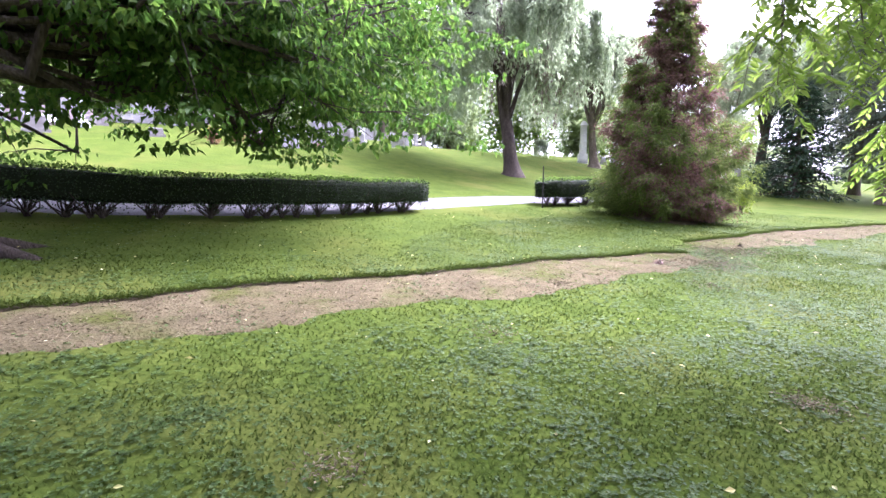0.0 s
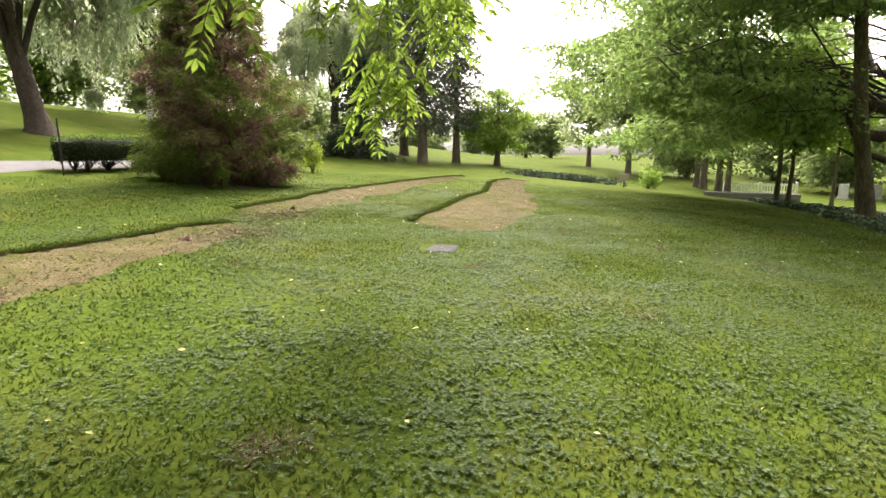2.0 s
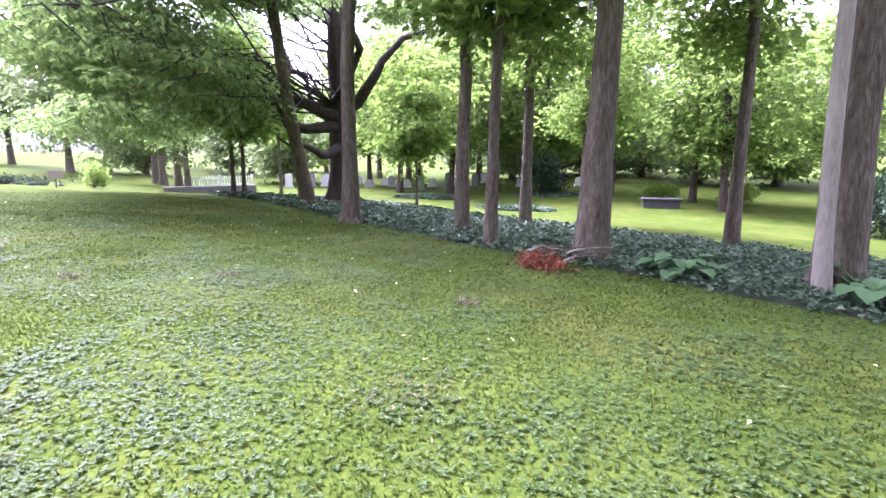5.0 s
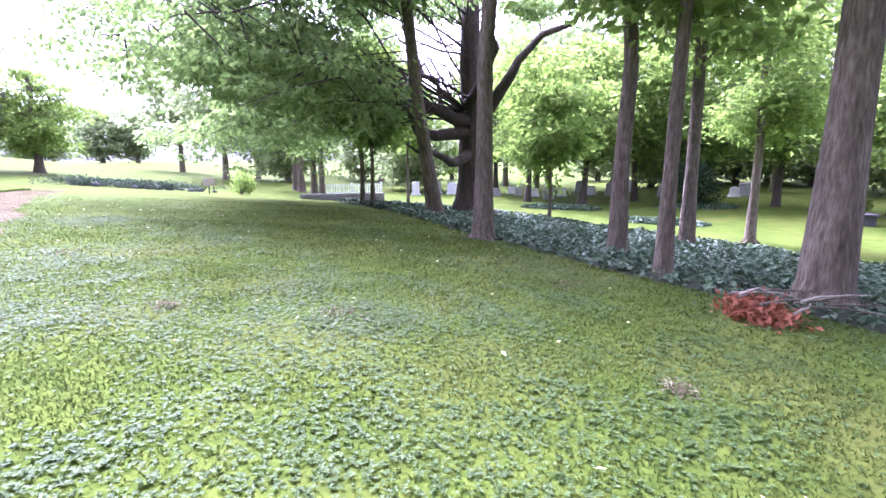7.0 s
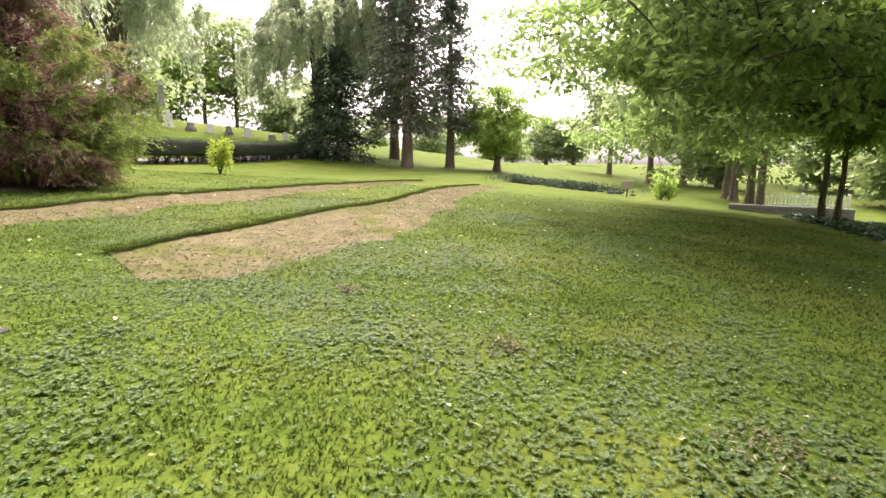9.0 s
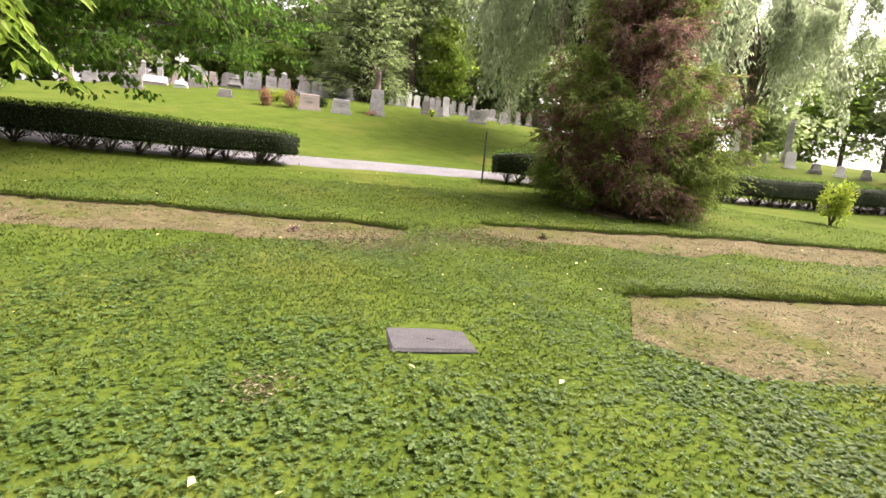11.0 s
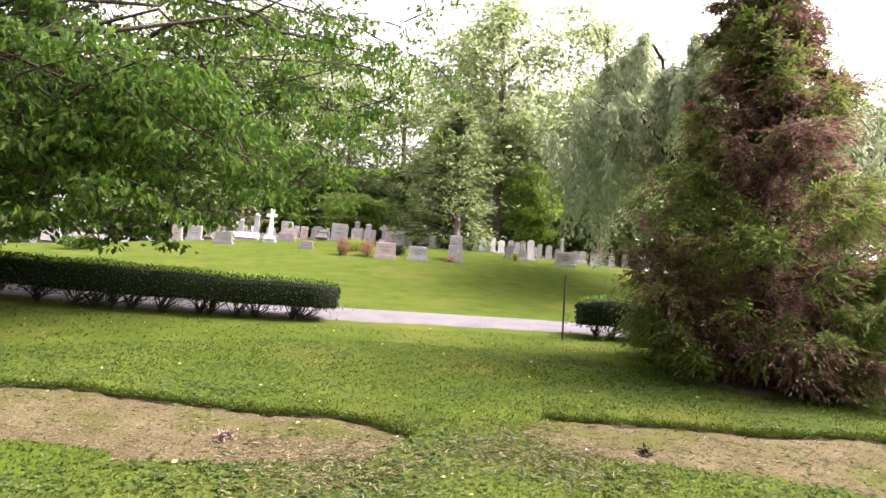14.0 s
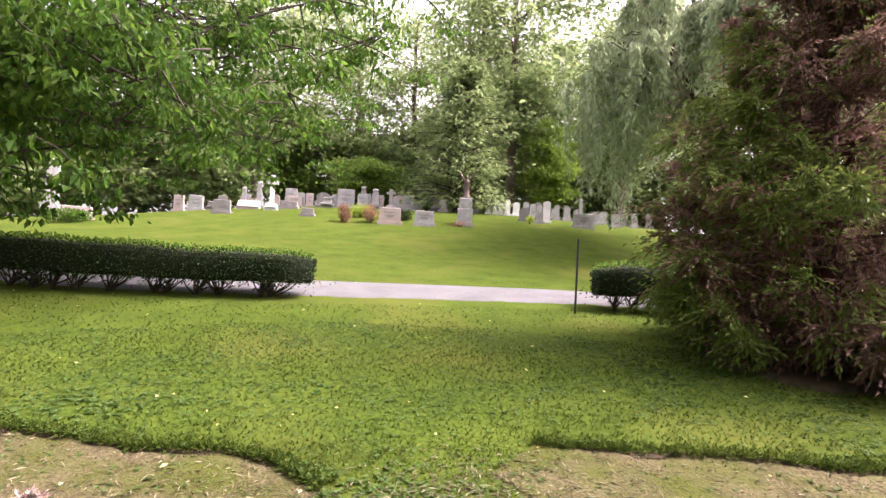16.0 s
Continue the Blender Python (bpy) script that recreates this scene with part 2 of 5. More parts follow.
        me.update(calc_edges=True)
        return me


def part(name, shape, mats, parent, label="", smooth=False):
    ob = new(name, shape.mesh(name, mats, smooth))
    ob.parent = parent
    return tagged(ob, label)


def thing(name, x, y, label, category, group="", kind="", turn=0.0, z=None):
    ob = new(name)
    ob.matrix_basis = pose(x, y, float(ground_z(x, y)) if z is None else z, 0, 0, turn)
    return tagged(ob, label, category, group, kind)


# ---- terrain: a smooth lattice of heights, 12 m apart ----
LATTICE = np.array([[-0.75, 0.37, 1.57, 2.98, 4.75, 6.35, 5.66, 4.04, 2.52], [-1.13, -0.07, 0.96, 1.96, 3.44, 6.16, 6.39, 4.62, 3.55], [-1.52, -0.47, 0.53, 1.17, 2.16, 4.6, 6.84, 5.26, 4.95], [-1.95, -0.9, -0.07, -0.29, 0.89, 1.95, 4.67, 5.92, 6.66], [-2.45, -1.66, -0.28, 0.06, 0.63, 0.7, 2.04, 5.43, 7.44], [-2.58, -2.57, -1.89, -0.19, 0.2, 0.66, 1.21, 4.32, 6.83], [-1.87, -2.05, -2.17, -1.59, -1.07, 0.15, 1.02, 3.11, 5.36], [-1.09, -1.38, -1.77, -1.79, -1.41, -0.47, 0.52, 1.99, 3.72], [-0.55, -0.95, -1.36, -1.53, -1.31, -0.81, -0.1, 0.92, 2.19], [-0.11, -0.57, -0.99, -1.24, -1.26, -1.1, -0.72, -0.07, 0.81]])
LX, LY, LD = -36.0, -30.0, 12.0


def ground_z(x, y):
    x, y = np.asarray(x, float), np.asarray(y, float)
    a, b = np.clip((x - LX) / LD, 1, LATTICE.shape[0] - 2 - 1e-6), np.clip((y - LY) / LD, 1, LATTICE.shape[1] - 2 - 1e-6)
    i, j = a.astype(int), b.astype(int)
    u, v = a - i, b - j

    def weights(q):
        return [(1 - q) ** 3 / 6, (3 * q ** 3 - 6 * q * q + 4) / 6, (-3 * q ** 3 + 3 * q * q + 3 * q + 1) / 6, q ** 3 / 6]
    A, B = weights(u), weights(v)
    return sum(A[k] * B[m] * LATTICE[i - 1 + k, j - 1 + m] for k in range(4) for m in range(4))


def spaced(lo, hi, step, far):
    mid = np.arange(lo, hi + step / 2, step)
    out = np.cumsum(step * 1.35 ** np.arange(1, 30))
    out = out[out < far]
    return np.concatenate([lo - out[::-1], mid, hi + out])


def lumps(x, y):
    return 0.012 * (np.sin(x * 3.1 + 1.7 * np.sin(y * 1.3)) * np.sin(y * 2.7 + 1.1 * np.sin(x * 1.9)) + 0.5 * np.sin(x * 7.3 + y * 2.1) * np.sin(y * 6.1 - x * 1.7))


def resample(line, step):
    line = np.asarray(line, float)
    s = np.concatenate([[0], np.cumsum(np.linalg.norm(np.diff(line, axis=0), axis=1))])
    q = np.linspace(0, s[-1], max(2, int(s[-1] / step)))
    out = np.stack([np.interp(q, s, line[:, k]) for k in range(2)], 1)
    for _ in range(max(1, int(0.5 / step))):
        out[1:-1] = (out[:-2] + 2 * out[1:-1] + out[2:]) / 4
    return out


def inside(px, py, poly):
    hit = np.zeros(px.shape, bool)
    for (x0, y0), (x1, y1) in zip(poly, np.roll(poly, -1, axis=0)):
        cross = ((y0 > py) != (y1 > py)) & (px < (x1 - x0) * (py - y0) / (y1 - y0 + 1e-12) + x0)
        hit ^= cross
    return hit


gx, gy = np.meshgrid(spaced(-14, 36, 0.25, 900), spaced(-12, 34, 0.25, 900), indexing="ij")
ground = new("ground", Shape().grid(np.stack([gx, gy, ground_z(gx, gy) + lumps(gx, gy)], -1)).mesh("ground", LAWN, True))
tagged(ground, "mown clover and grass lawn rising to a grave hill", "lawn", kind="structure")

# ---- bare strips in the lawn, each with a cut turf edge on the uphill side ----
STRIPS = [
    ([(-9.5, 0.8), (-6, 3.6), (-5.2, 4.4), (-3, 6.3), (-0.7, 8.15), (0.06, 8.75), (1.5, 9.6), (2.8, 10.35), (3.5, 10.35)],
     [(-8.4, -0.4), (-5.1, 2.5), (-3.85, 3.64), (-1.67, 5.45), (-0.07, 6.45), (1.2, 7.75), (2.4, 8.4), (3.3, 9.35), (3.6, 9.8)], 8),
    ([(4.2, 12.0), (4.8, 12.4), (6.65, 13.75), (7.9, 14.75), (10.2, 16.1), (15, 19.2), (20.2, 22.3)],
     [(4.3, 11.2), (5.1, 11.2), (6.9, 12.0), (8.5, 13.25), (10.5, 14.6), (15.3, 18.1), (20.0, 22.0)], 7),
    ([(7.0, 9.25), (8.07, 10.15), (9.65, 11.1), (13.6, 13.55), (16.6, 16.4), (19, 18.4), (22.0, 20.25)],
     [(7.15, 7.95), (7.9, 7.55), (9.4, 8.1), (12.2, 10.2), (16, 13.9), (20, 17.4), (22.9, 19.3)], 7),
]
strip_polys, strip_tops = [], []
for top, bottom, _ in STRIPS:
    rng = np.random.default_rng(5 + len(strip_polys))
    a, b = resample(top, 0.12), resample(bottom, 0.12)
    n = max(len(a), len(b))
    a, b = (np.stack([np.interp(np.linspace(0, 1, n), np.linspace(0, 1, len(q)), q[:, k]) for k in range(2)], 1) for q in (a, b))
    wob = np.convolve(rng.normal(size=n + 8), np.ones(9) / 9, "valid")
    out = np.stack([-np.gradient(a[:, 1]), np.gradient(a[:, 0])], 1)
    out /= np.linalg.norm(out, axis=1)[:, None]
    a = a + out * wob[:, None] * 0.16
    b = b + out * np.convolve(rng.normal(size=n + 8), np.ones(9) / 9, "valid")[:, None] * 0.3
    u = np.linspace(0, 1, 22)[None, :, None]
    p = a[:, None] * (1 - u) + b[:, None] * u
    z = ground_z(p[..., 0], p[..., 1]) + lumps(p[..., 0], p[..., 1]) + 0.016 + rng.normal(size=p.shape[:2]) * 0.008 - 0.02 * (u[..., 0] > 0.98)
    strip = new("bare_strip", Shape().grid(np.concatenate([p, z[..., None]], -1)).mesh("bare_strip", SOIL, True))
    tagged(strip, "bare strip of brown mulch and dead grass in the lawn", "bare ground", "bare strips", "structure")
    strip_polys.append(np.concatenate([a, b[::-1]]))
    strip_tops.append(np.concatenate([a[:-1:6], a[-1:]]))
    # turf lip: cut face, rounded crest, long slope back into the lawn
    lip_h = 0.05 + 0.012 * np.convolve(rng.normal(size=n + 4), np.ones(5) / 5, "valid")
    fade = np.clip(np.minimum(np.arange(n), np.arange(n)[::-1]) / 8.0, 0.02, 1)
    rows = []
    for off, rise in ((-0.03, 0.0), (0.0, 0.6), (0.03, 0.95), (0.12, 1.0), (0.4, 0.7), (0.8, 0.3), (1.3, -0.25)):
        q = a + out * (off + rng.normal(size=n)[:, None] * (0.018 if off < 0.1 else 0))
        rows.append(np.concatenate([q, (ground_z(q[:, 0], q[:, 1]) + lumps(q[:, 0], q[:, 1]) + lip_h * fade * rise)[:, None]], 1))
    rows = np.stack(rows, 0)
    edge = Shape().grid(rows[:3], 0).grid(rows[2:], 1)
    tagged(new("turf_edge", edge.mesh("turf_edge", [DARK_SOIL, LAWN], True)), "cut turf edge with dark soil face beside the mulch", "turf edge", "turf edges", "structure")
    # chips of straw and dead grass
    m = 6500
    s, t = rng.random(m), rng.random(m) ** 0.9
    k = s * (n - 1.001)
    i = k.astype(int)
    q = a[i] * (1 - t[:, None]) + b[i] * t[:, None] + rng.normal(size=(m, 2)) * 0.06
    at = np.concatenate([q, (ground_z(q[:, 0], q[:, 1]) + lumps(q[:, 0], q[:, 1]) + 0.022 + rng.random(m) * 0.012)[:, None]], 1)
    ang = rng.random(m) * 6.28
    chips = Shape().leaves(at, np.stack([np.cos(ang), np.sin(ang), rng.normal(size=m) * 0.25], 1), rng.uniform(0.03, 0.09, m), rng.uniform(0.005, 0.014, m), rng)
    tagged(new("straw_litter", chips.mesh("straw_litter", STRAW)), "dry straw and bark litter on the bare strip", "litter", kind="stuff")

# dry worn grass between the ends of two strips
rng = np.random.default_rng(19)
m = 3600
mids = np.array([(3.7, 9.7), (4.3, 10.9), (3.3, 9.2), (5.0, 11.0)])[rng.integers(0, 4, m)]
q = mids + rng.normal(size=(m, 2)) * np.array([0.42, 0.36])
at = np.concatenate([q, (ground_z(q[:, 0], q[:, 1]) + lumps(q[:, 0], q[:, 1]) + 0.02 + rng.random(m) * 0.02)[:, None]], 1)
ang = rng.random(m) * 6.28
worn = Shape().leaves(at, np.stack([np.cos(ang), np.sin(ang), rng.normal(size=m) * 0.25], 1), rng.uniform(0.04, 0.1, m), rng.uniform(0.006, 0.014, m), rng)
tagged(new("dry_grass", worn.mesh("dry_grass", STRAW)), "worn straw-coloured grass between the bare strips", "dry grass", kind="stuff")

# ---- drive behind the hedges ----
HEDGE_LINE = [(-19, 4.6), (-13, 6.9), (-8.9, 9.2), (-5.8, 11.6), (-2.9, 15.0), (1.2, 19.8), (4.8, 23.0), (7.7, 25.6), (14, 32.2), (20.5, 39.2), (30, 50), (40, 62)]
line = resample(HEDGE_LINE, 0.5)
out = np.stack([-np.gradient(line[:, 1]), np.gradient(line[:, 0])], 1)
out /= np.linalg.norm(out, axis=1)[:, None]
rows = []
for off, lift in ((0.1, -0.02), (0.2, 0.02), (1.0, 0.04), (1.8, 0.03), (1.9, -0.02)):
    q = line + out * off
    rows.append(np.concatenate([q, (ground_z(q[:, 0], q[:, 1]) + 0.02 + lift)[:, None]], 1))
tagged(new("road", Shape().grid(np.stack(rows, 0)).mesh("road", ROAD, True)), "narrow pale asphalt cemetery drive behind the hedge", "road", kind="structure")


# ---- trees ----
def limb_path(rng, p0, p1, sag, n=6, wob=0.35):
    p0, p1 = np.asarray(p0, float), np.asarray(p1, float)
    t = np.linspace(0, 1, n)[:, None]
    p = p0 * (1 - t) + p1 * t + np.array([0, 0, 1.0]) * sag * 4 * t * (1 - t)
    jog = rng.normal(size=(n + 2, 3))
    jog = (jog[:-2] + jog[1:-1] + jog[2:]) / 3 * np.sin(np.pi * t)
    p += jog * wob * np.linalg.norm(p1 - p0) * 0.16
    return p


def trunk_shape(rng, height, r, lean=(0, 0), flare=1.45, top=0.35, n=9, sides=12, fork=None):
    t = np.linspace(0, 1, n)
    p = np.stack([lean[0] * t + 0.02 * height * np.convolve(rng.normal(size=n + 2), np.ones(3) / 3, "valid") * t, lean[1] * t + 0.02 * height * rng.normal(size=n) * t * 0.4, t * height], 1)
    p = np.concatenate([[[0, 0, -0.15], [0, 0, 0.05], [p[1][0] * 0.1, p[1][1] * 0.1, 0.35]], p[1:]])
    rad = np.concatenate([[r * flare * 1.15, r * flare, r * 1.2], r * (1 - (1 - top) * t[1:])])
    return Shape().tube(p, rad, sides), p, rad


def roots(shape, rng, r, n=5, reach=2.4):
    for k in range(n):
        a = 6.28 * (k + rng.uniform(-0.25, 0.25)) / n
        d = np.array([math.cos(a), math.sin(a), 0])
        L = r * reach * rng.uniform(0.7, 1.2)
        shape.tube([d * r * 0.5 + (0, 0, 0.45 * r / 0.3), d * r * 1.2 + (0, 0, 0.1), d * (r + L * 0.5) + (0, 0, 0.0), d * (r + L) + (0, 0, -0.12)], [r * 0.42, r * 0.36, r * 0.24, r * 0.1], 6)


def on_trunk(p, rad, z):
    return np.array([np.interp(z, p[:, 2], p[:, k]) for k in range(3)]), float(np.interp(z, p[:, 2], rad))


def broad_tree(name, label, x, y, height, r, blobs, limbs, twigs, leaves, size, mat, seed, bark=None, lean=(0, 0), low=0.35, droop=0.3, flat=0.45, group="", rooty=0, spread=0.75, z=None, turn=0.0, sides=12, top_frac=0.85, clear=(0, 0), clump=0.48, limb_width=1.0):
    """blobs: ellipsoids (x, y, z, rx, ry, rz) from the base that the crown fills."""
    rng = np.random.default_rng(seed)
    tree = thing(name, x, y, label, "tree", group, z=z, turn=turn)
    wood, p, rad = trunk_shape(rng, height * top_frac, r, lean, sides=sides)
    if rooty:
        roots(wood, rng, r, rooty)
    vol = np.array([b[3] * b[4] * b[5] for b in blobs]) ** 0.35
    pick = rng.choice(len(blobs), limbs, p=vol / vol.sum())
    centres, sizes = [], []
    for k in range(limbs):
        bl = np.array(blobs[pick[k]], float)
        d = rng.normal(size=3)
        d /= np.linalg.norm(d)
        goal = bl[:3] + bl[3:] * d * rng.uniform(0.55, 0.95)
        reach = np.hypot(goal[0], goal[1])
        z0 = np.clip(goal[2] - rng.uniform(0.15, 0.6) * reach, height * low * 0.75, height * top_frac * 0.97)
        s, sr = on_trunk(p, rad, z0)
        L = np.linalg.norm(goal - s)
        path = limb_path(rng, s, goal, 0.07 * L * rng.uniform(0.2, 1.5), 10, 0.9)
        lr = min(sr * 0.5, 0.007 * L + 0.014)
        wood.tube(path, limb_width * lr * np.linspace(1, 0, 10) ** 1.3 + 0.005, 6)
        for m in range(twigs):
            f = 1.0 if m == 0 else rng.uniform(0.3, 1.0)
            q = np.array([np.interp(f * 9, np.arange(10), path[:, c]) for c in range(3)])
            e = q + rng.normal(size=3) * np.array([1, 1, 0.5]) * spread * min(0.5 + 0.12 * L, 1.25) + np.array([0, 0, -droop * rng.random()])
            if math.hypot(e[0], e[1]) < clear[0] and e[2] < clear[1]:
                continue
            wood.tube([q, (q + e) / 2 + (0, 0, 0.08), e], [lr * 0.2 + 0.005, lr * 0.12 + 0.004, 0.003], 4)
            centres += [e, (q + e) / 2]
            sizes += [1.0, 0.7]
    part("trunk", wood, bark or BARK, tree, smooth=True)
    c, w = np.array(centres), np.array(sizes)
    i = rng.choice(len(c), leaves, p=w / w.sum())
    g = rng.normal(size=(leaves, 3)) * np.array([1, 1, flat]) * spread * clump
    g[:, 2] -= droop * 0.35 * (g[:, 0] ** 2 + g[:, 1] ** 2) / (spread + 0.1)
    at = c[i] + g
    along = np.concatenate([g[:, :2] + rng.normal(size=(leaves, 2)) * 0.4, rng.normal(size=(leaves, 1)) * 0.3 - droop], 1)
    part("crown", Shape().leaves(at, along, rng.uniform(0.7, 1.25, leaves) * size, rng.uniform(0.45, 0.7, leaves) * size, rng, tilt=1.1), mat, tree)
    return tree


def weeping_tree(x, y, height, radius, r, seed, label, lean=(0, 0), strands=420, dry=0.0, bark=None, low=0.12):
    """Limbs that rise, arch over and fall; side branches on them carry hanging strands of small leaves."""
    rng = np.random.default_rng(seed)
    tree = thing("weeping_tree", x, y, label, "tree", "weeping trees")
    wood, p, rad = trunk_shape(rng, height * 0.6, r, lean, flare=1.6, top=0.5)
    t = np.linspace(0, 1, 10)
    sides = []
    for k in range(24):
        a, u = 2.4 * k + rng.uniform(-0.3, 0.3), rng.uniform(0.4, 1.0)
        d = np.array([math.cos(a), math.sin(a)])
        s, sr = on_trunk(p, rad, height * rng.uniform(0.22, 0.54))
        rise = height * (1.02 - 0.3 * u * rng.uniform(0.4, 1.2)) - s[2]
        peak = rng.uniform(0.49, 0.64)
        path = np.stack([s[0] + d[0] * radius * u * t, s[1] + d[1] * radius * u * t, s[2] + rise * (1 - (1 - t / peak) ** 2)], 1)
        path[1:-1] += rng.normal(size=(8, 3)) * 0.22
        wood.tube(path, np.linspace(sr * 0.42, 0.02, 10), 6)
        for m in range(8):
            f = rng.uniform(0.3, 1.0)
            q = np.array([np.interp(f, t, path[:, c]) for c in range(3)])
            b = a + rng.normal() * 0.9
            L = rng.uniform(0.7, 2.3)
            e = q + np.array([L * math.cos(b), L * math.sin(b), -0.35 * L * rng.uniform(0, 1.4)])
            mid = (q + e) / 2 + (0, 0, 0.22 * L)
            wood.tube([q, mid, e], [0.03, 0.018, 0.006], 4)
            sides.append((q, mid, e))
    part("trunk", wood, bark or BARK, tree, smooth=True)
    sides = np.array(sides)
    full = rng.uniform(0.05, 1.0, len(sides)) ** 1.6
    reach = rng.uniform(0.5, 1.0, len(sides))
    for name, mat, count in (("crown", WEEP, int(strands * (1 - dry))), ("dry_foliage", WEEP_DRY, int(strands * dry))):
        if not count:
            continue
        weight = full if name == "crown" else full * (np.hypot(sides[:, 1, 0], sides[:, 1, 1]) < radius * 0.5)
        pick = rng.choice(len(sides), count, p=weight / weight.sum())
        f = rng.random(count)[:, None]
        top = sides[pick, 0] * (1 - f) ** 2 + 2 * sides[pick, 1] * f * (1 - f) + sides[pick, 2] * f * f
        ln = np.minimum(rng.uniform(0.08, 0.46, count) * height * reach[pick], top[:, 2] - low * height * rng.uniform(0.5, 1.7, count)).clip(0.3)
        per = 42
        u = rng.random((count, per)) ** 1.15
        drift = rng.normal(size=(count, 1, 2)) * 0.2
        at = np.concatenate([top[:, None, :2] + drift * u[..., None] + rng.normal(size=(count, per, 2)) * 0.1, (top[:, 2:3] + 0.08 - u * ln[:, None])[..., None]], -1).reshape(-1, 3)
        m = len(at)
        along = np.concatenate([rng.normal(size=(m, 2)) * 0.55, -np.ones((m, 1))], 1)
        part(name, Shape().leaves(at, along, rng.uniform(0.2, 0.44, m), rng.uniform(0.07, 0.14, m), rng, tilt=1.0), mat, tree)
    return tree


def conifer(name, label, x, y, height, radius, bare, r, mat, seed, bark=None, step=0.55, per=8, needles=26, droop=0.35, size=0.5, taper=0.8, group=""):
    rng = np.random.default_rng(seed)
    tree = thing(name, x, y, label, "tree", group)
    wood, p, rad = trunk_shape(rng, height, r, (0, 0), flare=1.4, top=0.08)
    at, along = [], []
    for z in np.arange(bare, height * 0.98, step):
        rr = radius * (1 - z / height) ** taper * rng.uniform(0.75, 1.1) + 0.25
        if z < bare + 2 * step and bare > 1:
            rr *= 0.7
        for k in range(per):
            a = rng.random() * 6.28
            d = np.array([math.cos(a), math.sin(a)])
            L = rr * rng.uniform(0.65, 1.1)
            s = np.array([0, 0, z + rng.uniform(-0.2, 0.2)])
            e = s + np.array([*d * L, -droop * L * rng.uniform(0.5, 1.2)])
            mid = (s + e) / 2 + (0, 0, 0.1 * L)
            wood.tube([s, mid, e], [0.05, 0.03, 0.01], 4)
            t = rng.random(needles) ** 0.8
            q = s * (1 - t[:, None]) + e * t[:, None]
            q += np.array([-d[1], d[0], 0]) * (rng.normal(size=needles) * 0.22 * L * (0.25 + 0.5 * t))[:, None] + rng.normal(size=(needles, 3)) * 0.1
            at.append(q)
            along.append(np.array([*d, -0.5]) * 0.7 + rng.normal(size=(needles, 3)) * np.array([0.6, 0.6, 0.4]))
    part("trunk", wood, bark or BARK_DARK, tree, smooth=True)
    at, along = np.concatenate(at), np.concatenate(along)
    m = len(at)
    part("crown", Shape().leaves(at, along, rng.uniform(0.6, 1.2, m) * size, rng.uniform(0.2, 0.34, m) * size, rng), mat, tree)
    return tree


